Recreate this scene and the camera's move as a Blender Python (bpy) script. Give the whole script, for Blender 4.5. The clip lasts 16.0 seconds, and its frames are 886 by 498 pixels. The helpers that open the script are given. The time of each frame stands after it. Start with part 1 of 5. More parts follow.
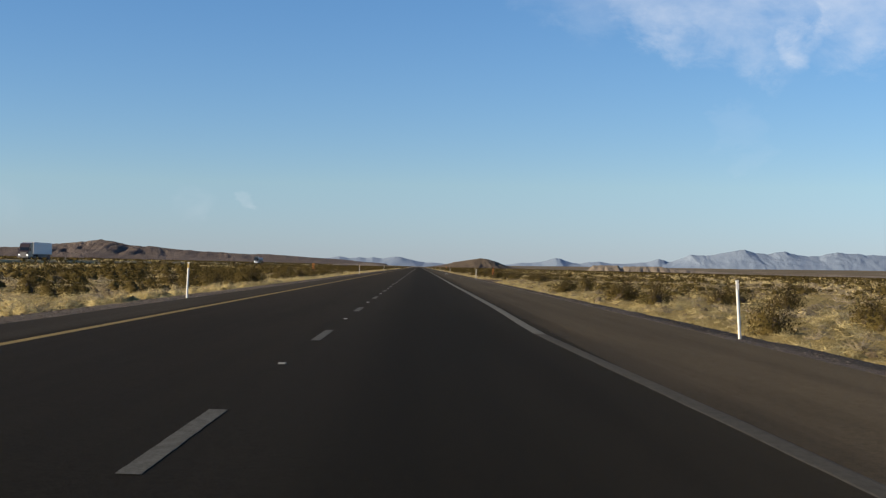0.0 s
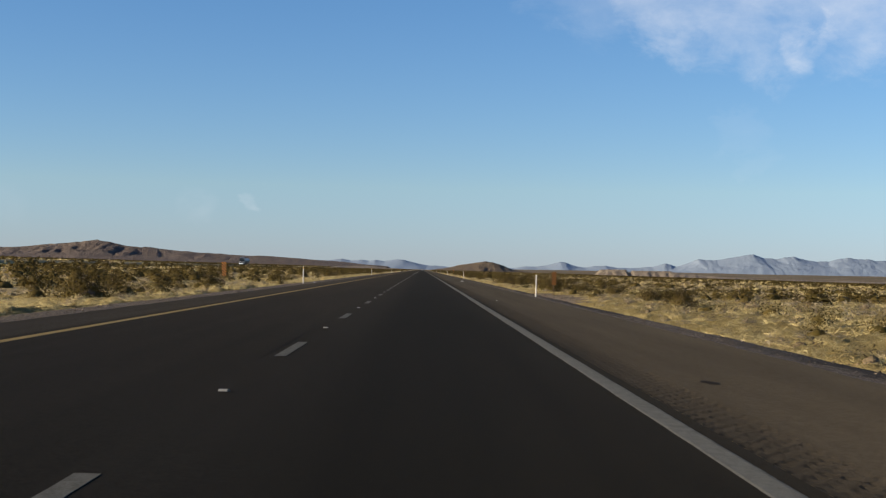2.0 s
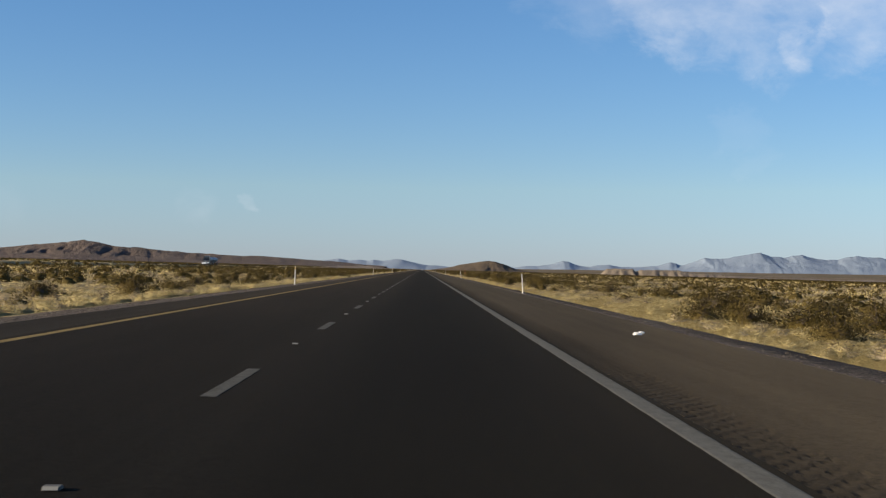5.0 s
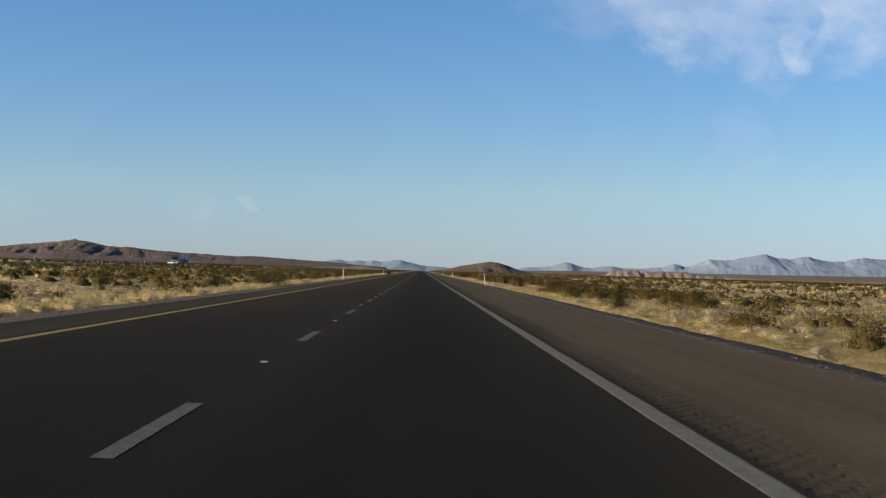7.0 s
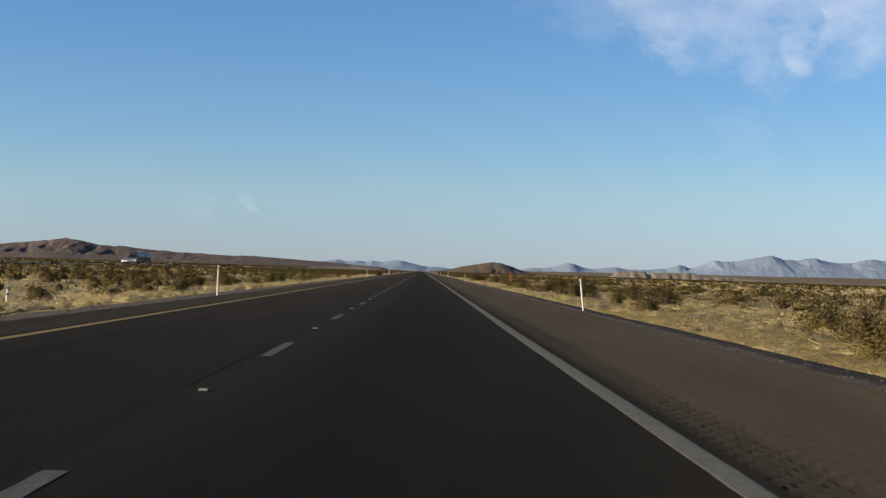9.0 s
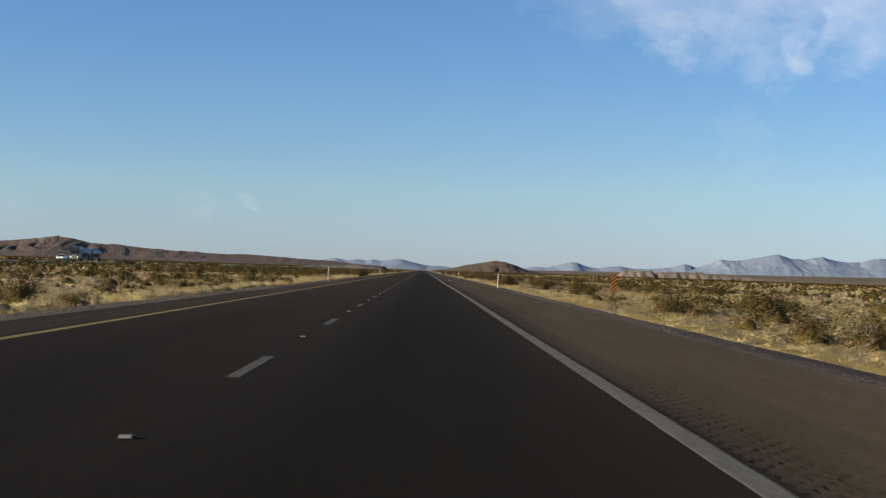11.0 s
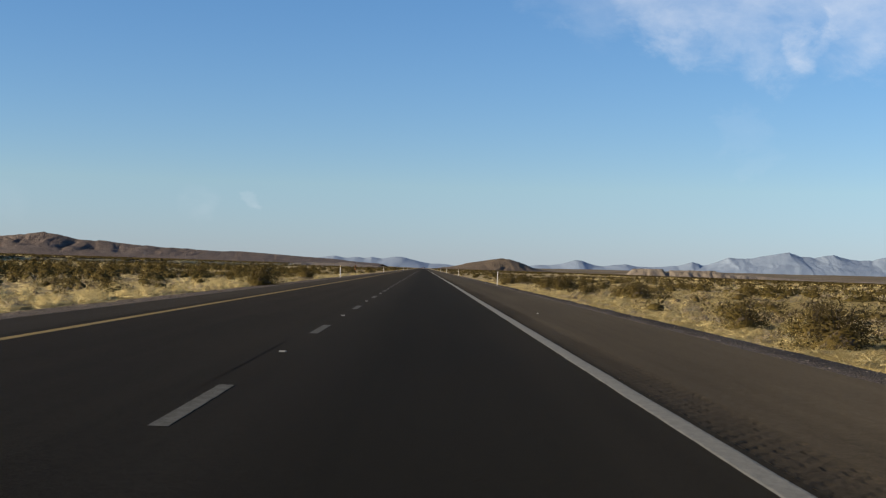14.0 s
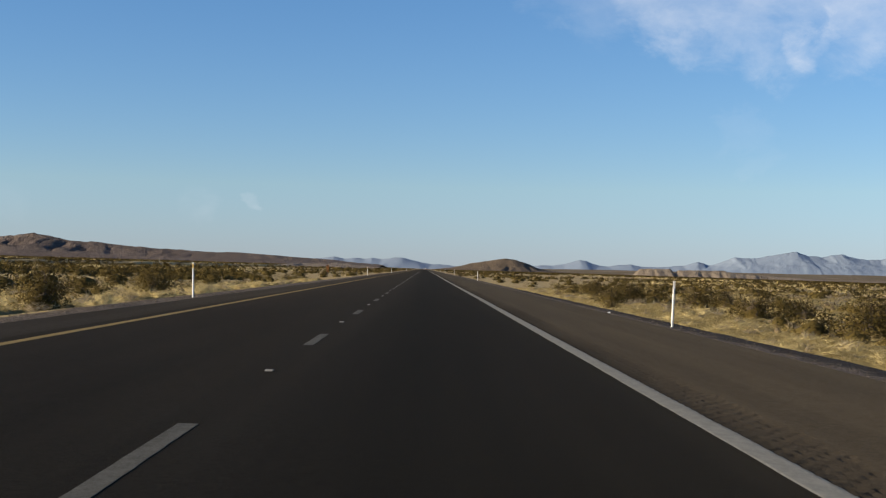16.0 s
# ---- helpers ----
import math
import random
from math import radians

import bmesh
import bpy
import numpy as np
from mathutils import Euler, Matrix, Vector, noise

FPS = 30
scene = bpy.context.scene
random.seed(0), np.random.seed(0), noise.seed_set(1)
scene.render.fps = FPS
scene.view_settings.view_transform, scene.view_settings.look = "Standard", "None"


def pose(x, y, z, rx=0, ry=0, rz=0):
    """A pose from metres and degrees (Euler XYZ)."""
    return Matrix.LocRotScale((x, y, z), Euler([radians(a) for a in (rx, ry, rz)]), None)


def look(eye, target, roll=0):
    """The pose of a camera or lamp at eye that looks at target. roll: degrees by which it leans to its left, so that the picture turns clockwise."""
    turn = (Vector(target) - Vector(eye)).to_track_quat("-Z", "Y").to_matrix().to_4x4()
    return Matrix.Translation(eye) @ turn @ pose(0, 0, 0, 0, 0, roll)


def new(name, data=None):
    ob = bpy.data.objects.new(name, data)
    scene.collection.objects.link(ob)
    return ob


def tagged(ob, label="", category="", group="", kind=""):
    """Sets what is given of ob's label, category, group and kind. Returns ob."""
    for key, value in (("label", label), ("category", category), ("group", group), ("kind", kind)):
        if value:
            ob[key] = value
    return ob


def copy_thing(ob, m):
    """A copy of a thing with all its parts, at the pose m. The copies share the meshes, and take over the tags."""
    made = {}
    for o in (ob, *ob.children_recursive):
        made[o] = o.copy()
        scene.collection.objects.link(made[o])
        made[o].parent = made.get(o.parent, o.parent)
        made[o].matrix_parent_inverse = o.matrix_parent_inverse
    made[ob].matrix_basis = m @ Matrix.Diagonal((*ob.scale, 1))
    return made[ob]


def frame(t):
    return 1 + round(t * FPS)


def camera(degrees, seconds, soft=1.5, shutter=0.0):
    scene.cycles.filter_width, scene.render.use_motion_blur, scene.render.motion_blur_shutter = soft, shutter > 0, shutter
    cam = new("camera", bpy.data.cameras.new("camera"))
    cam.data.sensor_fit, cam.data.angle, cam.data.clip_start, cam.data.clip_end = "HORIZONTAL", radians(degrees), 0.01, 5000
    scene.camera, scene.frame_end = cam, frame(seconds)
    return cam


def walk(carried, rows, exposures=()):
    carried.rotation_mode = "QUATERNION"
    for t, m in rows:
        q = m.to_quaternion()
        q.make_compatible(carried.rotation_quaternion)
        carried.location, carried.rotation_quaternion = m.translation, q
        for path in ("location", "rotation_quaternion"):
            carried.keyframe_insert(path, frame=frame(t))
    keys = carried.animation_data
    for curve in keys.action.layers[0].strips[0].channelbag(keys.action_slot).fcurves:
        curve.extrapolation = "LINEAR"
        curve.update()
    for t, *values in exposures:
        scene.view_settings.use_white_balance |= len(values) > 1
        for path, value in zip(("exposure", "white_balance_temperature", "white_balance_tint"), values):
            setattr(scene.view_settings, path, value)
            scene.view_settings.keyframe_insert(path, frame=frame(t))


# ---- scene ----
# ---------------------------------------------------------------- camera
# x: across the carriageway from the lane dashes, y: along it, z: up
cam = camera(36.38, 16.0, soft=1.3)


def eye_pose(x, y, z, yaw, pitch, roll):
    """A camera that heads along +y, turned yaw to the right, pitch up, leaning roll."""
    return pose(x, y, z, 0, 0, -yaw) @ pose(0, 0, 0, 90 + pitch) @ pose(0, 0, 0, 0, 0, -roll)


DRIVE = (
    (0.0, 1.446, -0.100, 1.063, 1.001, 0.746, -0.786),
    (0.5, 1.590, 18.79, 1.060, 1.015, 0.841, -0.764),
    (1.0, 1.640, 37.80, 1.059, 1.025, 0.826, -0.856),
    (1.5, 1.668, 56.90, 1.058, 0.928, 0.876, -0.978),
    (2.0, 1.657, 76.09, 1.059, 0.865, 0.876, -1.142),
    (2.5, 1.648, 95.103, 1.059, 0.843, 0.909, -1.092),
    (3.0, 1.644, 114.167, 1.059, 0.882, 0.816, -1.073),
    (3.5, 1.654, 133.411, 1.059, 0.905, 0.930, -0.944),
    (4.0, 1.674, 152.584, 1.058, 0.905, 0.889, -0.856),
    (6.5, 1.725, 248.349, 1.057, 0.882, 0.868, -1.084),
    (7.0, 1.724, 267.537, 1.057, 0.896, 0.918, -1.068),
    (7.5, 1.757, 286.586, 1.057, 0.972, 0.887, -1.109),
    (8.0, 1.802, 305.64, 1.056, 0.916, 0.892, -0.974),
    (8.5, 1.825, 324.957, 1.055, 0.885, 0.849, -1.005),
    (9.0, 1.833, 344.233, 1.055, 0.876, 0.941, -1.238),
    (9.5, 1.828, 363.328, 1.055, 0.843, 0.873, -1.253),
    (10.0, 1.821, 382.379, 1.055, 0.778, 0.874, -1.331),
    (12.5, 1.711, 478.255, 1.058, 0.943, 0.933, -1.150),
    (13.0, 1.714, 497.429, 1.058, 0.864, 0.912, -1.175),
    (13.5, 1.729, 516.349, 1.057, 0.833, 0.780, -1.094),
    (14.0, 1.684, 534.445, 1.058, 0.802, 0.810, -1.340),
    (14.5, 1.669, 553.334, 1.059, 0.726, 0.789, -1.193),
    (15.0, 1.624, 572.442, 1.059, 0.721, 0.827, -1.362),
    (15.5, 1.553, 591.452, 1.061, 0.734, 0.804, -1.308),
    (16.0, 1.545, 610.37, 1.061, 0.767, 0.840, -1.153),
)
walk(cam, [(row[0], eye_pose(*row[1:])) for row in DRIVE])

# ---------------------------------------------------------------- light
SUN_AZIMUTH, SUN_HEIGHT = 256.0, 15.0      # degrees clockwise from +y; above the horizon
scene.view_settings.exposure = 0.9

world = bpy.data.worlds.new("world")
scene.world = world
world.use_nodes = True
wn, wl = world.node_tree.nodes, world.node_tree.links
wn.clear()


def wnode(kind, **values):
    node = wn.new(kind)
    for key, value in values.items():
        node.inputs[key].default_value = value
    return node


sky = wn.new("ShaderNodeTexSky")
sky.sky_type = "NISHITA"
sky.sun_disc = False
sky.sun_elevation = radians(SUN_HEIGHT)
sky.sun_rotation = radians(SUN_AZIMUTH)
sky.altitude, sky.air_density, sky.dust_density, sky.ozone_density = 300, 1.0, 0.0, 5.0
coord = wn.new("ShaderNodeTexCoord")
# thin high cloud ahead to the right, a wisp low on the left
cloud_noise = wnode("ShaderNodeTexNoise", Scale=9.0, Detail=8.0, Roughness=0.62, Distortion=0.15)
stretch = wn.new("ShaderNodeMapping")
stretch.inputs["Scale"].default_value = (1.0, 0.6, 1.5)
stretch.inputs["Location"].default_value = (0.36, 0.1, 0.22)
wl.new(coord.outputs["Generated"], stretch.inputs["Vector"])
wl.new(stretch.outputs["Vector"], cloud_noise.inputs["Vector"])


# the patches' rims wander with a broad noise
rim_noise = wnode("ShaderNodeTexNoise", Scale=22.0, Detail=5.0, Roughness=0.65, Distortion=0.3)
wl.new(stretch.outputs["Vector"], rim_noise.inputs["Vector"])


def ragged_way(amount):
    """The direction of the sky, shifted about by the rim noise."""
    shift = wn.new("ShaderNodeVectorMath")
    shift.operation = "MULTIPLY_ADD"
    shift.inputs[1].default_value = (amount, 0.0, amount)
    shift.inputs[2].default_value = (-amount / 2, 0.0, -amount / 2)
    wl.new(rim_noise.outputs["Color"], shift.inputs[0])
    total = wn.new("ShaderNodeVectorMath")
    total.operation = "ADD"
    wl.new(coord.outputs["Generated"], total.inputs[0])
    wl.new(shift.outputs["Vector"], total.inputs[1])
    norm = wn.new("ShaderNodeVectorMath")
    norm.operation = "NORMALIZE"
    wl.new(total.outputs["Vector"], norm.inputs[0])
    return norm.outputs["Vector"]


BROAD_WAY, CLOSE_WAY = ragged_way(0.085), ragged_way(0.035)


def cloud_patch(azimuth, height, inner, outer, sky_way):
    """1 in the middle of a patch of the sky, falling to 0 at its rim (degrees)."""
    a, h = radians(azimuth), radians(height)
    way = (math.sin(a) * math.cos(h), math.cos(a) * math.cos(h), math.sin(h))
    dot = wn.new("ShaderNodeVectorMath")
    dot.operation = "DOT_PRODUCT"
    wl.new(sky_way, dot.inputs[0])
    dot.inputs[1].default_value = way
    fall = wnode("ShaderNodeMapRange", **{"From Min": math.cos(radians(outer)), "From Max": math.cos(radians(inner))})
    fall.interpolation_type = "SMOOTHSTEP"
    wl.new(dot.outputs["Value"], fall.inputs["Value"])
    return fall.outputs["Result"]


def wmath(op, a, b):
    node = wn.new("ShaderNodeMath")
    node.operation = op
    for i, v in enumerate((a, b)):
        if isinstance(v, (int, float)):
            node.inputs[i].default_value = v
        else:
            wl.new(v, node.inputs[i])
    return node.outputs[0]


wisps = wnode("ShaderNodeMapRange", **{"From Min": 0.30, "From Max": 0.80})
wl.new(cloud_noise.outputs["Fac"], wisps.inputs["Value"])
# a thin broad veil: azimuth, height, inner and outer radius, strength
VEIL = ((7.0, 12.6, 0.2, 3.4, 0.34), (10.8, 12.4, 0.4, 4.2, 0.80), (14.0, 11.7, 0.4, 4.2, 0.90), (18.0, 11.4, 0.4, 3.8, 0.95), (13.3, 5.7, 0.0, 1.3, 0.10))
# the brighter plume that hangs from it, and the wisps low on the left
PLUME = ((17.3, 10.5, 0.0, 1.5, 0.55), (16.4, 10.2, 0.0, 1.3, 0.80), (15.8, 9.6, 0.0, 1.2, 0.85), (15.5, 8.9, 0.0, 0.95, 0.7),
         (-7.36, 2.72, 0.0, 0.42, 0.26), (-9.6, 2.6, 0.0, 1.1, 0.13), (-17.2, 2.3, 0.0, 1.0, 0.05))


def gathered(rows, sky_way):
    total = 0.0
    for azimuth, height, inner, outer, strength in rows:
        total = wmath("MAXIMUM", total, wmath("MULTIPLY", cloud_patch(azimuth, height, inner, outer, sky_way), strength))
    return total


fine_noise = wnode("ShaderNodeTexNoise", Scale=34.0, Detail=6.0, Roughness=0.6, Distortion=0.5)
wl.new(stretch.outputs["Vector"], fine_noise.inputs["Vector"])
fleece = wnode("ShaderNodeMapRange", **{"From Min": 0.22, "From Max": 0.74})
wl.new(fine_noise.outputs["Fac"], fleece.inputs["Value"])
thin = wmath("MULTIPLY", gathered(VEIL, BROAD_WAY), wmath("ADD", wmath("MULTIPLY", wisps.outputs["Result"], 0.80), wmath("MULTIPLY", fleece.outputs["Result"], 0.14)))
cover = wmath("MAXIMUM", thin, wmath("MULTIPLY", wmath("MULTIPLY", gathered(PLUME, CLOSE_WAY), fleece.outputs["Result"]), 0.80))
tint = wn.new("ShaderNodeMix")
tint.data_type, tint.blend_type = "RGBA", "MULTIPLY"
tint.inputs["Factor"].default_value = 1.0
wl.new(sky.outputs["Color"], tint.inputs["A"])
# paler and greyer towards the dusty horizon
up = wn.new("ShaderNodeSeparateXYZ")
wl.new(coord.outputs["Generated"], up.inputs["Vector"])
veil = wn.new("ShaderNodeValToRGB")
veil.color_ramp.elements[0].position, veil.color_ramp.elements[0].color = 0.0, (0.98, 1.09, 1.58, 1)
veil.color_ramp.elements[1].position, veil.color_ramp.elements[1].color = 1.0, (1.27, 1.37, 1.47, 1)
middle = veil.color_ramp.elements.new(0.3)
middle.color = (1.43, 1.345, 1.40, 1)
wl.new(wmath("MULTIPLY", up.outputs["Z"], 5.0), veil.inputs["Fac"])
wl.new(veil.outputs["Color"], tint.inputs["B"])
mix = wn.new("ShaderNodeMix")
mix.data_type = "RGBA"
wl.new(cover, mix.inputs["Factor"])
wl.new(tint.outputs["Result"], mix.inputs["A"])
mix.inputs["B"].default_value = (8.4, 8.7, 9.4, 1)
background = wnode("ShaderNodeBackground", Strength=0.054)
wl.new(mix.outputs["Result"], background.inputs["Color"])
wout = wn.new("ShaderNodeOutputWorld")
wl.new(background.outputs["Background"], wout.inputs["Surface"])

sun_data = bpy.data.lights.new("sun", "SUN")
sun_data.energy, sun_data.angle, sun_data.color = 5.0, radians(0.53), (1.0, 0.84, 0.62)
sun = new("sun", sun_data)
_a, _h = radians(SUN_AZIMUTH), radians(SUN_HEIGHT)
sun.matrix_world = look((900 * math.sin(_a) * math.cos(_h), 900 * math.cos(_a) * math.cos(_h), 900 * math.sin(_h)), (0, 0, 0))

# ---------------------------------------------------------------- materials


class Paint:
    """A node material under construction."""

    def __init__(self, name, rough=0.8, metal=0.0, spec=0.3):
        self.mat = bpy.data.materials.new(name)
        self.mat.use_nodes = True
        self.nodes, self.links = self.mat.node_tree.nodes, self.mat.node_tree.links
        self.shader = self.nodes["Principled BSDF"]
        self.shader.inputs["Roughness"].default_value = rough
        self.shader.inputs["Metallic"].default_value = metal
        self.shader.inputs["Specular IOR Level"].default_value = spec
        self.place = self.nodes.new("ShaderNodeNewGeometry").outputs["Position"]

    def scaled(self, sx, sy, sz):
        node = self.nodes.new("ShaderNodeMapping")
        node.inputs["Scale"].default_value = (sx, sy, sz)
        self.links.new(self.place, node.inputs["Vector"])
        return node.outputs["Vector"]

    def noise(self, scale, detail=4.0, rough=0.55, where=None, low=0.35, high=0.65, distort=0.0):
        """Noise stretched to 0..1 between low and high."""
        node = self.nodes.new("ShaderNodeTexNoise")
        node.inputs["Scale"].default_value, node.inputs["Detail"].default_value = scale, detail
        node.inputs["Roughness"].default_value, node.inputs["Distortion"].default_value = rough, distort
        self.links.new(where or self.place, node.inputs["Vector"])
        return self.span(node.outputs["Fac"], low, high)

    def span(self, value, low, high, to_low=0.0, to_high=1.0):
        node = self.nodes.new("ShaderNodeMapRange")
        node.inputs["From Min"].default_value, node.inputs["From Max"].default_value = low, high
        node.inputs["To Min"].default_value, node.inputs["To Max"].default_value = to_low, to_high
        self.links.new(value, node.inputs["Value"])
        return node.outputs["Result"]

    def math(self, op, a, b=0.0):
        node = self.nodes.new("ShaderNodeMath")
        node.operation = op
        for i, v in enumerate((a, b)):
            if isinstance(v, (int, float)):
                node.inputs[i].default_value = v
            else:
                self.links.new(v, node.inputs[i])
        return node.outputs[0]

    def axis(self, which):
        node = self.nodes.new("ShaderNodeSeparateXYZ")
        self.links.new(self.place, node.inputs["Vector"])
        return node.outputs[which]

    def mix(self, fac, a, b):
        node = self.nodes.new("ShaderNodeMix")
        node.data_type = "RGBA"
        for key, v in (("Factor", fac), ("A", a), ("B", b)):
            if isinstance(v, (int, float)):
                node.inputs[key].default_value = v
            elif isinstance(v, tuple):
                node.inputs[key].default_value = (*v, 1)
            else:
                self.links.new(v, node.inputs[key])
        return node.outputs["Result"]

    def island(self):
        return self.nodes.new("ShaderNodeNewGeometry").outputs["Random Per Island"]

    def each(self):
        return self.nodes.new("ShaderNodeObjectInfo").outputs["Random"]

    def colour(self, value):
        if isinstance(value, tuple):
            self.shader.inputs["Base Color"].default_value = (*value, 1)
        else:
            self.links.new(value, self.shader.inputs["Base Color"])
        return self

    def bump(self, height, depth, strength=1.0):
        node = self.nodes.new("ShaderNodeBump")
        node.inputs["Distance"].default_value, node.inputs["Strength"].default_value = depth, strength
        self.links.new(height, node.inputs["Height"])
        self.links.new(node.outputs["Normal"], self.shader.inputs["Normal"])
        return self


def asphalt(name, across, gloss=0.012, dust=0.005, streaks=0.5):
    """Worn, dusty asphalt; across: the colour at places across the road (x, colour), as traffic and sealing have left it."""
    p = Paint(name, 0.85, spec=gloss)
    p.shader.inputs["Diffuse Roughness"].default_value = 1.0
    p.shader.inputs["Sheen Weight"].default_value, p.shader.inputs["Sheen Roughness"].default_value = dust, 0.5
    p.shader.inputs["Sheen Tint"].default_value = (1.0, 0.90, 0.76, 1)
    grain = p.noise(70.0, 3.0, 0.75, low=0.3, high=0.7)
    coarse = p.noise(14.0, 4.0, 0.7, low=0.35, high=0.68)
    blotch = p.noise(0.5, 5.0, 0.6, p.scaled(1.0, 0.12, 1.0))
    streak = p.noise(2.2, 4.0, 0.6, p.scaled(1.0, 0.01, 1.0))
    low, high = across[0][0], across[-1][0]
    wander = p.math("ADD", p.axis("X"), p.math("MULTIPLY", p.math("SUBTRACT", blotch, 0.5), 0.35))
    ramp_node = p.nodes.new("ShaderNodeValToRGB")
    bar = ramp_node.color_ramp
    bar.elements[0].position, bar.elements[0].color = 0.0, (*across[0][1], 1)
    bar.elements[1].position, bar.elements[1].color = 1.0, (*across[-1][1], 1)
    for x, col in across[1:-1]:
        bar.elements.new((x - low) / (high - low)).color = (*col, 1)
    p.links.new(p.span(wander, low, high), ramp_node.inputs["Fac"])
    # lighter and darker by blotches, streaks along the road, coarse stone and grain
    level = p.math("ADD", p.math("MULTIPLY", blotch, 0.22), p.math("MULTIPLY", streak, streaks * 0.4))
    level = p.math("ADD", level, p.math("ADD", p.math("MULTIPLY", coarse, 0.34), p.math("MULTIPLY", grain, 0.8)))
    level = p.math("ADD", level, 0.11)
    scale = p.nodes.new("ShaderNodeVectorMath")
    scale.operation = "SCALE"
    p.links.new(ramp_node.outputs["Color"], scale.inputs[0])
    p.links.new(level, scale.inputs["Scale"])
    p.colour(scale.outputs["Vector"]).bump(grain, 0.004, 0.6)
    return p.mat


LANES = asphalt("asphalt travelled lanes", ((-4.0, (0.0283, 0.0221, 0.0145)), (-3.0, (0.0232, 0.0183, 0.0121)), (-1.9, (0.0195, 0.0156, 0.0104)), (-0.5, (0.0173, 0.0142, 0.0097)),
                                            (0.3, (0.0159, 0.0136, 0.0100)), (1.2, (0.0074, 0.0065, 0.0047)), (2.3, (0.0071, 0.0063, 0.0046)), (3.2, (0.0096, 0.0084, 0.0062)), (4.0, (0.0139, 0.0119, 0.0085))))
SHOULDER = asphalt("asphalt shoulder", ((-6.0, (0.0397, 0.0320, 0.0225)), (-3.7, (0.0388, 0.0314, 0.0220)), (3.9, (0.0397, 0.0325, 0.0228)), (5.0, (0.0469, 0.0385, 0.0264)), (7.2, (0.0469, 0.0388, 0.0272))))
RUMBLE = asphalt("asphalt rumble strip", ((3.6, (0.0250, 0.0210, 0.0154)), (4.1, (0.0330, 0.0272, 0.0194)), (4.5, (0.0420, 0.0344, 0.0241))))


def line_paint(name, clean, worn, fresh=None):
    p = Paint(name, 0.95, spec=0.03)
    grain = p.noise(60.0, 4.0, 0.7, low=0.35, high=0.7)
    wear = p.noise(11.0, 6.0, 0.75, p.scaled(1.0, 0.5, 1.0), 0.40, 0.62)
    base = p.mix(p.math("MULTIPLY", p.math("ADD", grain, wear), 0.42), clean, worn)
    if fresh:
        # newer paint further along the road
        base = p.mix(p.span(p.axis("Y"), 470.0, 580.0, 0.0, 0.75), base, p.mix(p.math("MULTIPLY", wear, 0.45), fresh, clean))
    p.colour(base).bump(grain, 0.002, 0.5)
    return p.mat


FADED_LINE = line_paint("faded white road paint", (0.078, 0.071, 0.056), (0.040, 0.036, 0.028))
WHITE_LINE = line_paint("white road paint", (0.150, 0.144, 0.120), (0.074, 0.069, 0.056), (0.270, 0.258, 0.215))
DASH_PAINT = line_paint("worn white dash paint", (0.118, 0.114, 0.097), (0.046, 0.043, 0.035))
YELLOW_LINE = line_paint("yellow road paint", (0.30, 0.213, 0.082), (0.155, 0.114, 0.052))


